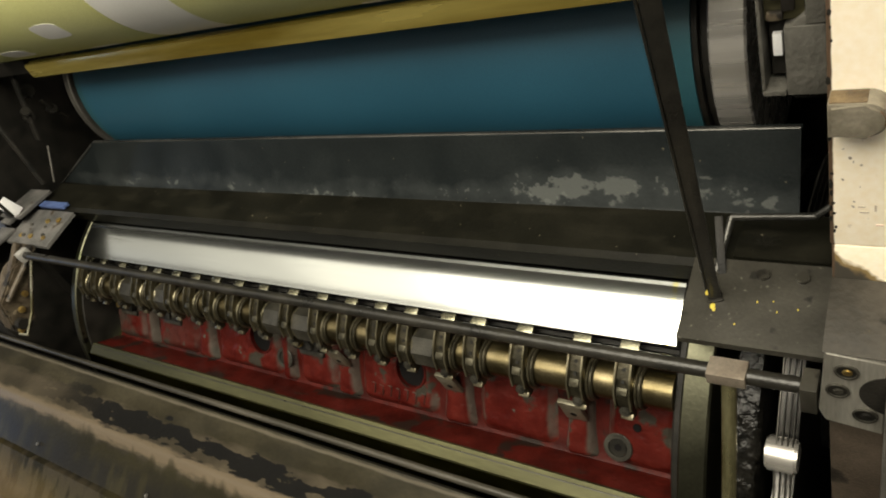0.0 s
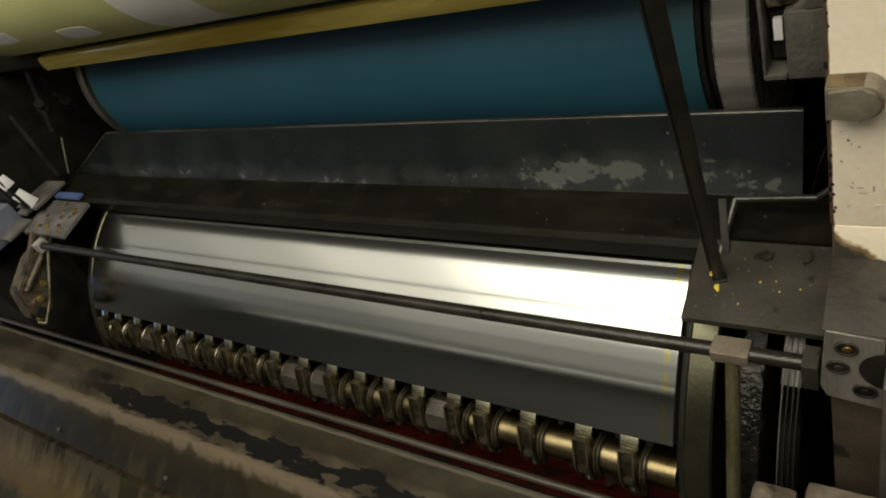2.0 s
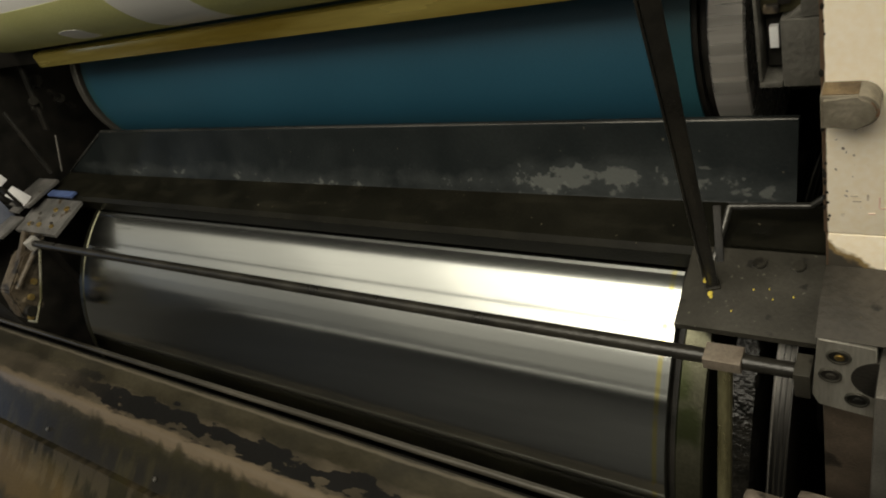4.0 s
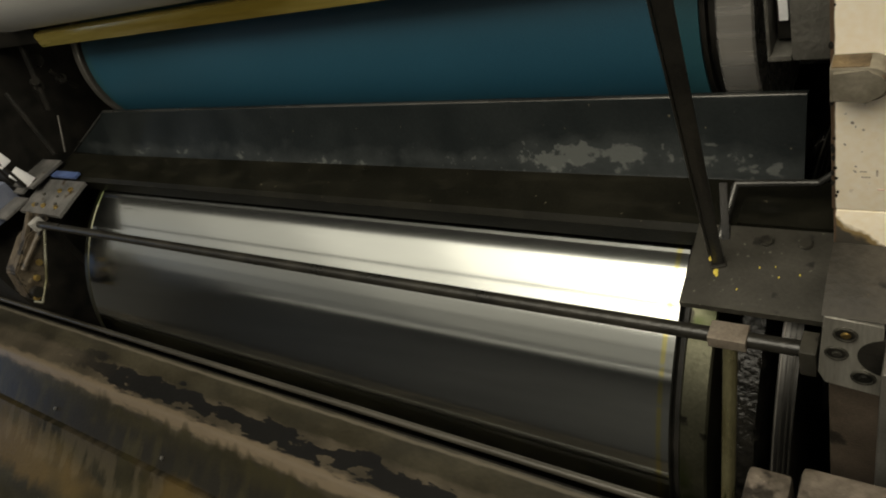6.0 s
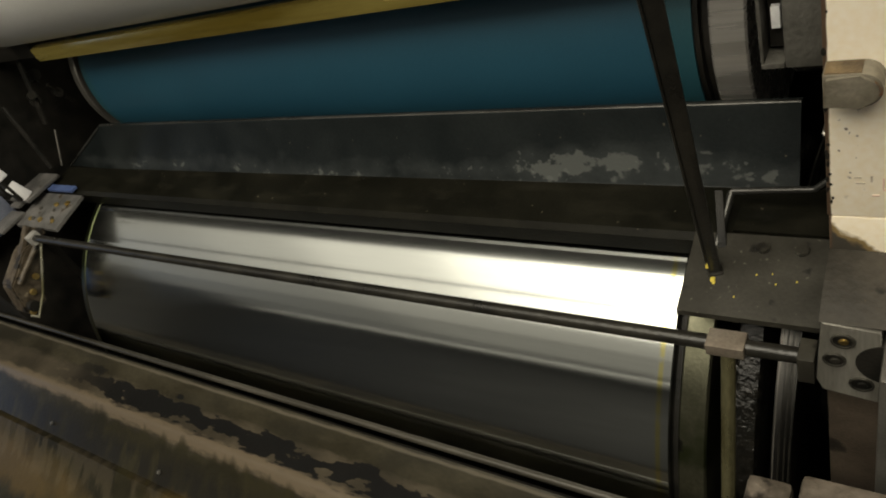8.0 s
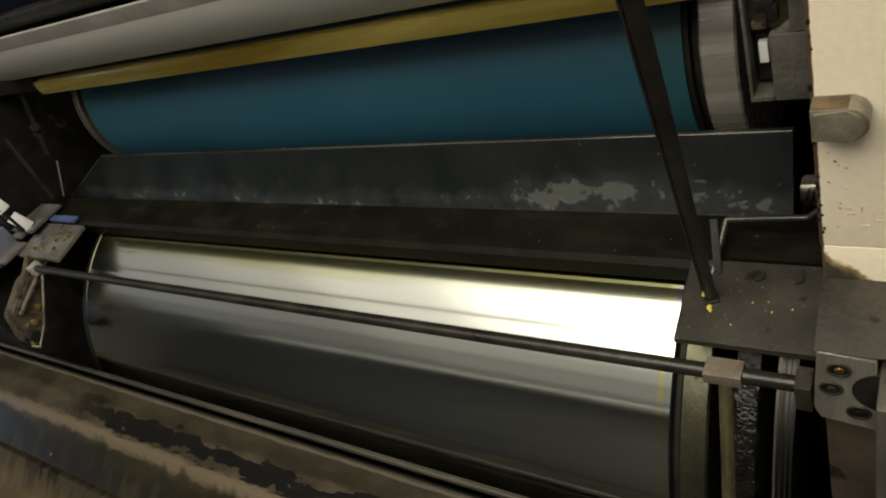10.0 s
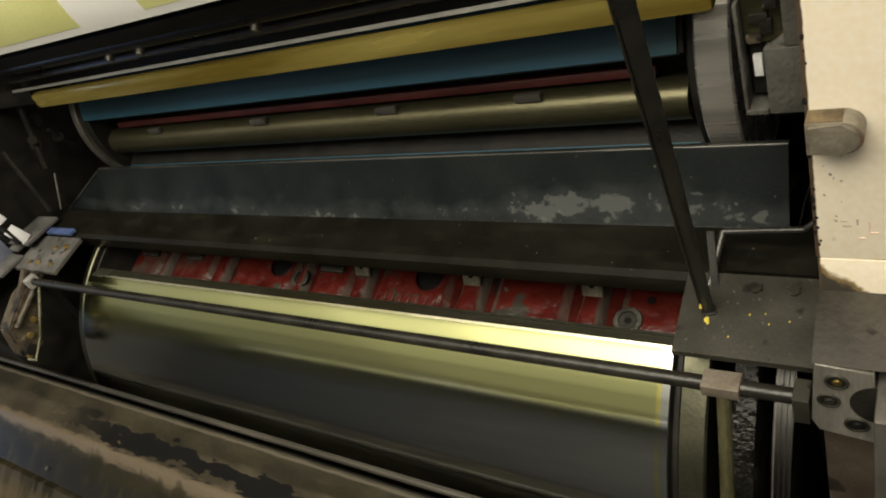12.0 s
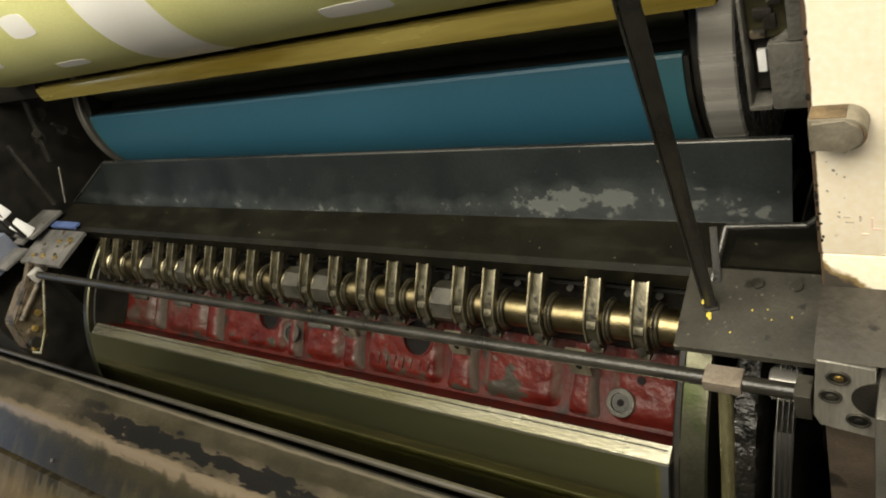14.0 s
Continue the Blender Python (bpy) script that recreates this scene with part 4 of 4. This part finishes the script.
def build_guard():
    g = empty("cylinder_guard", pose(0, 0, 0), "black painted bent steel guard, scuffed grey, between the cylinders", "machine guard")
    part("upper_panel", strip(bmesh.new(), [(0.098, 1.020), (0.094, 1.0285), (0.089, 1.0285), (0.086, 1.022), (0.061, 0.960), (0.058, 0.957)], 0.003, 0.0, 1.122), M_GUARD, g)
    part("shelf", strip(bmesh.new(), [(0.0575, 0.957), (0.0, 0.9535), (-0.003, 0.951), (0.002, 0.928)], 0.003, -0.15, 1.157), M_SHELF, g)
    part("rolled_edge", rod(bmesh.new(), (0.002, 0.0915, 1.0290), (1.121, 0.0915, 1.0290), 0.0030, 14), M_EDGE, g, "rubbed steel edge, paled for its highlight")
    part("shelf_edge", rod(bmesh.new(), (-0.145, -0.0012, 0.9528), (1.156, -0.0012, 0.9528), 0.0016, 10), M_EDGE, g)
    # unseen strip, added to keep the blanket out of the chrome's reflection
    part("reflection_block", box(bmesh.new(), -0.05, 1.13, 0.047, 0.052, 0.944, 0.9525, 0.001), M_BLACK, g)
    part("flare_edge", rod(bmesh.new(), (0.0, 0.0885, 1.0287), (-0.140, 0.058, 0.9640), 0.0018, 10), M_EDGE, g)
    # flared end at the far side
    bm = bmesh.new()
    v = [bm.verts.new(p) for p in ((0.0, 0.089, 1.0285), (0.0, 0.0585, 0.9575), (-0.140, 0.0585, 0.9635), (0.0, 0.095, 1.0285), (0.0, 0.0645, 0.9575), (-0.140, 0.0645, 0.9635))]
    for f in ((0, 1, 2), (5, 4, 3), (0, 3, 4, 1), (1, 4, 5, 2), (2, 5, 3, 0)):
        bm.faces.new([v[i] for i in f])
    part("flared_end", bm, M_GUARD, g)
    for x, y, r, mat in ((1.016, 0.036, 0.0032, M_YSPOT), (1.021, 0.031, 0.0022, M_YSPOT), (1.046, 0.004, 0.0018, M_REDSPOT), (0.60, 0.022, 0.0018, M_YSPOT), (0.66, 0.020, 0.0014, M_YSPOT), (0.73, 0.041, 0.0016, M_REDSPOT)):
        bm = bmesh.new()
        bmesh.ops.create_icosphere(bm, subdivisions=2, radius=r, matrix=Matrix.Translation((x, y, 0.9536 + y * 0.06)) @ Matrix.Diagonal((1.3, 0.9, 0.15, 1)))
        part("ink_blob", bm, mat, g, "dried ink")
    return g


def build_side_plate():
    p = empty("corner_cover", pose(0, 0, 0), "greasy dark steel corner cover spotted with dried yellow ink", "cover plate")
    part("cover", extrude_x(bmesh.new(), [(0.0, 0.9575), (-0.078, 0.9385), (-0.078, 0.9325), (0.0, 0.9515)], 1.046, 1.158), M_PLATE, p)
    for x in (1.105, 1.135):
        part("bolt", rod(bmesh.new(), (x, -0.012, 0.951), (x, -0.0132, 0.9575), 0.006, 6, bevel=0.0008), M_PLATE, p)
    # raised block at the back of the cover
    part("back_plate", box(bmesh.new(), 1.078, 1.156, 0.001, 0.056, 0.9575, 0.961, 0.001), M_SHELF, p)
    bm = bmesh.new()
    for a, b in (((1.073, 0.030, 0.980), (1.139, 0.030, 0.985)), ((1.139, 0.030, 0.985), (1.152, 0.034, 0.995)), ((1.073, 0.030, 0.980), (1.066, -0.012, 0.952))):
        rod(bm, a, b, 0.0032, 12)
    part("bent_rod", bm, M_EDGE, p, "bent steel rod")
    part("rod_blade", box(bmesh.new(), -0.0035, 0.0035, -0.002, 0.002, -0.026, 0.026, 0.001, pose(1.0675, 0.006, 0.968, -52, 0, 12)), M_BLACK, p)
    for x, y, s in ((1.066, -0.030, 0.0035), (1.0635, -0.034, 0.0025), (1.0675, -0.026, 0.002), (1.070, -0.046, 0.0026), (1.0715, -0.049, 0.0016), (1.062, -0.022, 0.0022), (1.12, -0.045, 0.0008), (1.09, -0.06, 0.0008), (1.104, -0.038, 0.0009), (1.135, -0.041, 0.0008), (1.116, -0.036, 0.0007)):
        bm = bmesh.new()
        bmesh.ops.create_icosphere(bm, subdivisions=2, radius=s, matrix=Matrix.Translation((x, y, 0.958 + y * 0.2436)) @ Matrix.Diagonal((0.8, 1.4, 0.12, 1)))
        part("ink_blob", bm, M_YSPOT, p, "dried yellow ink")


def bar_between(name, a, b, width, depth, mat, label, category, side=(1, 0, 0)):
    a, b = Vector(a), Vector(b)
    d = (b - a).normalized()
    s = Vector(side)
    s = (s - d * s.dot(d)).normalized()
    u = d.cross(s)
    m = Matrix((s, u, d)).transposed().to_4x4()
    m.translation = (a + b) / 2
    h = (b - a).length / 2
    return thing(name, box(bmesh.new(), -width / 2, width / 2, -depth / 2, depth / 2, -h, h, 0.002, m), mat, label, category)


build_guard()
build_side_plate()
impression = build_impression_cylinder()
blanket = build_blanket_cylinder()
plate_drum, plate_sheet = build_plate_cylinder()

# yellow bar in front of the upper nip
ybar = empty("nip_bar", pose(0, 0, 0), "round-edged bar coated with yellow ink", "machine bar")
part("bar", box(bmesh.new(), 0.016, 1.082, 0.074, 0.092, 1.170, 1.1945, 0.006), M_YELLOW, ybar)
part("bracket", box(bmesh.new(), -0.2, 0.010, 0.082, 0.10, 1.176, 1.20, 0.002), M_BLACK, ybar)
part("bracket", box(bmesh.new(), 1.084, 1.165, 0.082, 0.10, 1.176, 1.20, 0.002), M_BLACK, ybar)

# long rod before the lower cylinder
lrod = empty("cross_rod", pose(0, 0, 0), "dark oily steel rod running the width of the cylinder", "machine rod")
part("rod", rod(bmesh.new(), (-0.05, -0.110, 0.9437), (1.158, -0.110, 0.9437), 0.0064, 20), M_BAR, lrod)
part("clamp_block", box(bmesh.new(), 1.081, 1.110, -0.1195, -0.101, 0.9395, 0.9515, 0.0008), M_BLOCK, lrod, "brown-grey clamp block")
part("end_block", box(bmesh.new(), 1.1475, 1.1590, -0.1215, -0.1005, 0.926, 0.9545, 0.0012), M_PLATE, lrod, "dark grey end block")
part("end_collar", box(bmesh.new(), -0.062, -0.045, -0.12, -0.10, 0.934, 0.953, 0.002), M_STEELPALE, lrod, "pale end collar")
thing("thin_rod", rod(bmesh.new(), (1.0965, -0.1135, 0.9365), (1.0985, -0.205, 0.765), 0.0058, 16), M_THINROD, "thin oily brass-coloured rod below the clamp block", "machine rod")
strut = empty("guard_strut", pose(0, 0, 0), "black flat steel strut standing on the corner cover", "strut")
for name, a, b, wide, low_wide, deep in (("bar", (1.0700, -0.0365, 0.950), (1.0690, -0.081, 1.52), 0.0165, 0.0095, 0.008), ("foot", (1.0705, -0.035, 0.937), (1.0700, -0.036, 0.9495), 0.0125, 0.0125, 0.014), ("rib", (1.0650, -0.0405, 0.965), (1.0595, -0.085, 1.52), 0.0025, 0.0018, 0.0095)):
    a, b = Vector(a), Vector(b)
    d = (b - a).normalized()
    sd = (Vector((1, 0.35, 0)) - d * Vector((1, 0.35, 0)).dot(d)).normalized()
    m = Matrix((sd, d.cross(sd), d)).transposed().to_4x4()
    m.translation = (a + b) / 2
    h = (b - a).length / 2
    bm = box(bmesh.new(), -wide / 2, wide / 2, -deep / 2, deep / 2, -h, h, 0.0012)
    for v in bm.verts:
        v.co.x *= (low_wide + (wide - low_wide) * min(1.0, (v.co.z + h) / (2 * h) * 2.0)) / wide
    bmesh.ops.transform(bm, verts=bm.verts, matrix=m)
    part(name, bm, M_BAR, strut)


def motions():
    times = [0.5 * i for i in range(29)]
    walk(impression, [(t, pose(0, *LOWER_AXIS, SPEED_LOW * t)) for t in times])
    walk(blanket, [(t, pose(0, *UPPER_AXIS, -SPEED_BLANKET * t)) for t in times])
    walk(plate_drum, [(t, pose(0, *TOP_AXIS, SPEED * t)) for t in times])


M_CAST = material("grey_cast_iron", ((0.075, 0.072, 0.062), (0.12, 0.114, 0.1)), (0.45, 0.6), 0.2, 60, 0.6, 220)
M_DRILL = material("scratched_bare_steel", ((0.19, 0.18, 0.155), (0.34, 0.325, 0.285)), (0.28, 0.42), 0.5, 40, 0.25, 500, (1, 1, 0.12))
M_COVER = material("grimy_grey_cover", ((0.1, 0.1, 0.095), (0.22, 0.21, 0.2)), (0.32, 0.5), 0.4, 30, 0.3, 300, spots=(((0.06, 0.045, 0.025), 40.0, 0.62),))
M_GRIME = material("grimy_brown_casting", ((0.045, 0.033, 0.02), (0.11, 0.088, 0.06)), (0.4, 0.6), 0.1, 50, 0.9, 120, spots=(((0.011, 0.009, 0.007), 34.0, 0.51), ((0.2, 0.165, 0.115), 60.0, 0.67)))
M_HANDLE = material("grimy_metal_bar", ((0.13, 0.115, 0.085), (0.25, 0.225, 0.175)), (0.35, 0.5), 0.3, 50, 0.3, 300, spots=(((0.16, 0.07, 0.03), 60.0, 0.63), ((0.05, 0.04, 0.028), 45.0, 0.66)))
M_BLUEGREY = material("blue_grey_paint", ((0.12, 0.14, 0.2), (0.2, 0.22, 0.28)), (0.35, 0.5), 0.1, 20, 0.1)


def build_table():
    t = empty("front_tray", pose(0, 0, 0), "worn oily grey-brown steel tray before the cylinder", "machine tray")
    part("tray", extrude_x(bmesh.new(), [(-0.189, 0.742), (-0.192, 0.750), (-0.196, 0.753), (-0.2, 0.752), (-0.262, 0.749), (-0.272, 0.750), (-0.279, 0.748), (-0.286, 0.741), (-0.33, 0.716), (-0.343, 0.709), (-0.352, 0.712), (-0.37, 0.700), (-0.395, 0.684), (-0.45, 0.662), (-0.49, 0.64), (-0.5, 0.60), (-0.19, 0.60)], -0.75, 1.15), M_TABLE, t)
    part("back_lip", rod(bmesh.new(), (-0.75, -0.184, 0.756), (1.118, -0.184, 0.7565), 0.0046, 14), M_LIP, t, "thin grey rolled lip")
    for x, y, z in ((0.014, -0.329, 0.7185), (0.33, -0.329, 0.7185)):
        part("rivet", rod(bmesh.new(), (x, y, z), (x, y - 0.001, z + 0.002), 0.0035, 12, 0.0025), M_STEEL, t)
    return t


M_LIP = material("greasy_grey_lip", ((0.022, 0.020, 0.015), (0.075, 0.067, 0.052)), (0.3, 0.5), 0.2, 30, 0.2, 300, (0.12, 1, 1))
build_table()

# end blocks beside the tray
for x0, x1, top in ((1.127, 1.157, 0.918), (1.163, 1.245, 0.936)):
    thing("end_block", box(bmesh.new(), x0, x1, -0.27, -0.2, 0.602, top, 0.005), M_ENDBLOCK, "grimy grey steel block beside the tray", "steel block", group="end blocks beside the tray")
thing("upright_edge", box(bmesh.new(), 1.2015, 1.26, -0.15, -0.1001, 0.0, 0.985, 0.003), M_STEEL, "scratched grey steel upright", "steel bar")

# cream side panel
cp = empty("side_panel", pose(0, 0, 0), "cream painted panel with a stained, chipped oily edge", "machine panel")
part("panel", box(bmesh.new(), 1.162, 1.45, -0.066, -0.0461, 1.0495, 1.75, 0.001), M_CREAM, cp)
part("panel", box(bmesh.new(), 1.163, 1.45, -0.066, -0.0461, 0.96, 1.0485, 0.001), M_CREAM, cp)
bm = bmesh.new()
ring = [(1.164, 1.1495), (1.164, 1.1715)] + [(1.1825 + 0.011 * math.cos(radians(a)), 1.1605 + 0.011 * math.sin(radians(a))) for a in range(90, -91, -15)]
a = [bm.verts.new((x, -0.083, z)) for x, z in ring]
b = [bm.verts.new((x, -0.0665, z)) for x, z in ring]
for i in range(len(ring)):
    bm.faces.new((a[i], a[(i + 1) % len(ring)], b[(i + 1) % len(ring)], b[i]))
bm.faces.new(a[::-1])
bm.faces.new(b)
bmesh.ops.bevel(bm, geom=[e for e in bm.edges if all(v.co.y < -0.08 for v in e.verts)], offset=0.002, segments=2, affect="EDGES")
rng = random.Random(9)
for i in range(26):
    x, z, r = 1.1625 + abs(rng.gauss(0, 0.0018)), rng.uniform(1.052, 1.30), rng.uniform(0.0008, 0.0022)
    cb = bmesh.new()
    bmesh.ops.create_icosphere(cb, subdivisions=1, radius=r, matrix=Matrix.Translation((x, -0.0662, z)) @ Matrix.Diagonal((0.7, 0.25, rng.uniform(0.7, 1.8), 1)))
    part("grime_fleck", cb, M_BLACK, cp)
part("handle", bm, M_HANDLE, cp, "rounded grimy grey metal bar")
part("rusty_top", box(bmesh.new(), 1.1645, 1.183, -0.080, -0.068, 1.1714, 1.1722, 0.0003), M_RUST, cp, "rust on the bar")
for x, z, w, h, mat in ((1.180, 1.084, 0.004, 0.001, M_DARKINK), (1.1815, 1.0795, 0.005, 0.001, M_DARKINK), (1.1875, 1.083, 0.0012, 0.005, M_DARKINK), (1.194, 1.079, 0.001, 0.009, M_REDINK), (1.1965, 1.074, 0.005, 0.001, M_REDINK), (1.19, 1.069, 0.004, 0.001, M_REDINK)):
    part("faded_mark", box(bmesh.new(), x - w / 2, x + w / 2, -0.0664, -0.0661, z - h / 2, z + h / 2, 0), mat, cp, "faded scribbled mark")

# drilled plate on the frame, with a dirty ledge above
hp = empty("drilled_plate", pose(0, 0, 0), "bare grey steel plate with bolt holes", "steel plate")
bm = bmesh.new()
outline = [(1.1645, 1.0), (1.2, 0.996), (1.2, 0.914), (1.164, 0.920), (1.1595, 0.932)]
a = [bm.verts.new((x, -0.12, z)) for x, z in outline]
b = [bm.verts.new((x, -0.1001, z)) for x, z in outline]
k = len(outline)
for i in range(k):
    bm.faces.new((a[i], a[(i + 1) % k], b[(i + 1) % k], b[i]))
bm.faces.new(a[::-1])
bm.faces.new(b)
bmesh.ops.bevel(bm, geom=bm.edges[:], offset=0.0008, segments=1, affect="EDGES")
part("plate", bm, M_DRILL, hp)
part("dirty_ledge", extrude_x(bmesh.new(), [(-0.12, 1.0005), (-0.1, 1.012), (-0.067, 1.018), (-0.067, 0.97), (-0.099, 0.97)], 1.1632, 1.30), M_LEDGE, hp, "greasy dark ledge")
for x, z, r, mat in ((1.1775, 0.983, 0.0078, M_SCREW), (1.172, 0.960, 0.0078, M_IRONGREY), (1.189, 0.935, 0.0082, M_BLACK)):
    bm = ring_profile(bmesh.new(), r, r * 0.8, -0.0015, 0.002, 24, 0.0004)
    bmesh.ops.transform(bm, verts=bm.verts, matrix=pose(x, -0.12, z, 0, 0, 90))
    hole = part("bolt_hole", bm, M_IRONGREY, hp)
    part("bolt_head", rod(bmesh.new(), (x, -0.1205, z), (x, -0.112, z), r * 0.8, 24), M_BLACK, hole)
    part("bolt_tip", rod(bmesh.new(), (x + 0.0008, -0.1212, z - 0.001), (x, -0.113, z), r * 0.45, 12, bevel=0.0006), mat, hole)
# a flat black disc stands for the dark inside the bore
part("bore", rod(bmesh.new(), (1.2065, -0.1207, 0.9615), (1.2065, -0.11, 0.9615), 0.0215, 40), M_BLACK, hp, "large dark round bore")

# bracket over the cylinder end
br = empty("end_bracket", pose(0, 0, 0), "grey cast bracket with a dark slot and a pale label", "machine bracket")
part("casting", box(bmesh.new(), 1.129, 1.1545, 0.0, 0.03, 1.124, 1.176, 0.002), M_CAST, br)
part("casting", box(bmesh.new(), 1.142, 1.1545, 0.0, 0.03, 1.1765, 1.5, 0.002), M_CAST, br)
part("foot", box(bmesh.new(), 1.1135, 1.1288, 0.0, 0.03, 1.124, 1.1285, 0.001), M_CAST, br)
part("flange", box(bmesh.new(), 1.1135, 1.1160, 0.0, 0.03, 1.1287, 1.21, 0.0008), M_CAST, br)
part("arm", box(bmesh.new(), 1.1165, 1.1415, 0.006, 0.035, 1.1775, 1.5, 0.003), M_TENSION, br, "olive dark arm")
part("slot", box(bmesh.new(), 1.1177, 1.1288, 0.014, 0.028, 1.1332, 1.177, 0.001), M_BLACK, br)
part("label", box(bmesh.new(), 1.1203, 1.1262, 0.0095, 0.0138, 1.1500, 1.1665, 0.0005), M_WHITE, br, "small pale label")
for dx, z, w, h in ((0.0, 1.180, 0.010, 0.006), (0.009, 1.186, 0.008, 0.011), (0.003, 1.194, 0.012, 0.007), (0.012, 1.203, 0.009, 0.012)):
    part("greasy_lump", box(bmesh.new(), 1.119 + dx, 1.119 + dx + w, 0.0015, 0.0062, z, z + h, 0.0015), M_GRIME, br)
part("step", box(bmesh.new(), -0.0085, 0.0085, -0.012, 0.012, -0.003, 0.003, 0.001, pose(1.1365, 0.0135, 1.1755, 0, -38, 0)), M_CAST, br)
thing("greasy_nut", rod(bmesh.new(), (1.118, 0.085, 1.075), (1.150, 0.085, 1.075), 0.009, 10, bevel=0.002), M_GREASE, "greasy steel nut under the bracket", "nut")

# ---- far end of the press ----
lc = empty("corner_cover", pose(0, 0, 0), "grey steel corner cover with brassy screws and ink", "cover plate")
part("cover", extrude_x(bmesh.new(), [(-0.012, 0.956), (-0.086, 0.944), (-0.086, 0.938), (-0.012, 0.950)], -0.16, -0.014), M_COVER, lc)
part("upper_cover", box(bmesh.new(), -0.23, -0.13, -0.05, 0.025, 0.965, 0.972, 0.002, None), M_COVER, lc)
rng = random.Random(4)
for i in range(11):
    x, y = rng.uniform(-0.14, -0.03), rng.uniform(-0.075, -0.022)
    part("screw", rod(bmesh.new(), (x, y, 0.955 + (y + 0.012) * 0.162), (x + 0.001, y, 0.9595 + (y + 0.012) * 0.162), rng.uniform(0.0025, 0.005), 8, bevel=0.0006), M_SCREW if i % 3 else M_STEEL, lc)
part("blue_strip", box(bmesh.new(), -0.13, -0.045, -0.010, 0.004, 0.9585, 0.964, 0.001), M_BLUEPAINT, lc, "blue painted strip")

for x0, x1, y0, y1, z in ((-0.215, -0.155, -0.115, -0.06, 0.946), (-0.20, -0.165, -0.06, -0.02, 0.958)):
    part("strap", box(bmesh.new(), x0, x1, y0, y1, z, z + 0.006, 0.002, None), M_COVER, lc)
part("clip", box(bmesh.new(), -0.105, -0.055, -0.102, -0.088, 0.936, 0.9465, 0.002), M_GRIME, lc, "rusty brown clip")

lb = empty("lever_bracket", pose(0, 0, 0), "grimy brown cast bracket with a thin bent rod", "machine bracket")
bm = bmesh.new()
pts = [(-0.095, 0.930), (-0.13, 0.932), (-0.19, 0.90), (-0.205, 0.845), (-0.19, 0.83), (-0.165, 0.835), (-0.15, 0.87), (-0.12, 0.895)]
extrude_x(bm, pts, -0.115, -0.075)
bmesh.ops.bevel(bm, geom=bm.edges[:], offset=0.003, segments=2, affect="EDGES")
part("casting", bm, M_GRIME, lb)
bm = bmesh.new()
for a, b in (((-0.052, -0.104, 0.934), (-0.052, -0.168, 0.862)), ((-0.052, -0.168, 0.862), (-0.055, -0.2, 0.836)), ((-0.055, -0.2, 0.836), (-0.075, -0.203, 0.838))):
    rod(bm, a, b, 0.0026, 10)
part("bent_rod", bm, M_TAIL, lb, "thin brassy bent rod")
part("strap", rod(bmesh.new(), (-0.07, -0.112, 0.925), (-0.072, -0.178, 0.895), 0.005, 12, bevel=0.001), M_GRIME, lb)
for y, z in ((-0.15, 0.885), (-0.172, 0.868), (-0.196, 0.842)):
    part("bolt", rod(bmesh.new(), (-0.08, y, z), (-0.070, y, z), 0.006, 8, bevel=0.001), M_SCREW, lb)
part("pivot", rod(bmesh.new(), (-0.13, -0.19, 0.852), (-0.06, -0.19, 0.852), 0.010, 16, bevel=0.001), M_BLACK, lb)
part("link", box(bmesh.new(), -0.008, 0.008, -0.05, 0.05, -0.004, 0.004, 0.002, pose(-0.09, -0.135, 0.925, 38, 0, -8)), M_GRIME, lb)

# paler strips and dark linkages beyond the cover
for a, b, w, mat, name, label in (
        ((-0.150, -0.052, 0.9725), (-0.158, -0.056, 1.06), 0.018, M_BLACK, "dark_link", "oily black steel link on the frame"),
        ((-0.10, 0.10, 1.17), (-0.10, 0.06, 1.06), 0.016, M_BLACK, "dark_link", "oily black steel link on the frame"),
        ((-0.12, 0.03, 1.12), (-0.09, 0.01, 1.0), 0.012, M_BLACK, "dark_link", "oily black steel link on the frame"),
        ((-0.10, 0.11, 1.11), (-0.10, 0.13, 1.06), 0.010, M_BAR, "dark_link", "grimy grey steel link")):
    bar_between(name, a, b, w, 0.006, mat, label, "machine link", side=(1, 0, 0.2))
bar_between("white_tag", (-0.1405, -0.040, 0.9725), (-0.146, -0.050, 1.008), 0.022, 0.003, M_WHITE, "white paper tag on the frame", "paper tag", side=(0.3, 1, 0))
bar_between("white_tag", (-0.1450, -0.049, 1.022), (-0.149, -0.052, 1.045), 0.022, 0.003, M_WHITE, "white paper tag on the frame", "paper tag", side=(0.3, 1, 0))
thing("blue_box", box(bmesh.new(), -0.30, -0.205, -0.16, -0.055, 0.93, 0.985, 0.003), M_BLUEGREY, "blue-grey metal box beside the cover", "metal box")
thing("thin_spindle", rod(bmesh.new(), (-0.078, 0.057, 1.05), (-0.078, 0.022, 0.995), 0.0018, 10), M_STEEL, "thin bright steel spindle", "machine rod")
for x, y, z, r in ((-0.11, 0.11, 1.13, 0.012), (-0.09, 0.075, 1.11, 0.008), (-0.13, 0.09, 1.09, 0.010), (-0.1, 0.12, 1.085, 0.009)):
    thing("cap_screw", rod(bmesh.new(), (x - 0.012, y, z), (x + 0.004, y - 0.004, z + 0.004), r, 12, bevel=0.0015), M_BAR, "dull oily cap screw on the frame", "screw", group="cap screws on the frame")


motions()
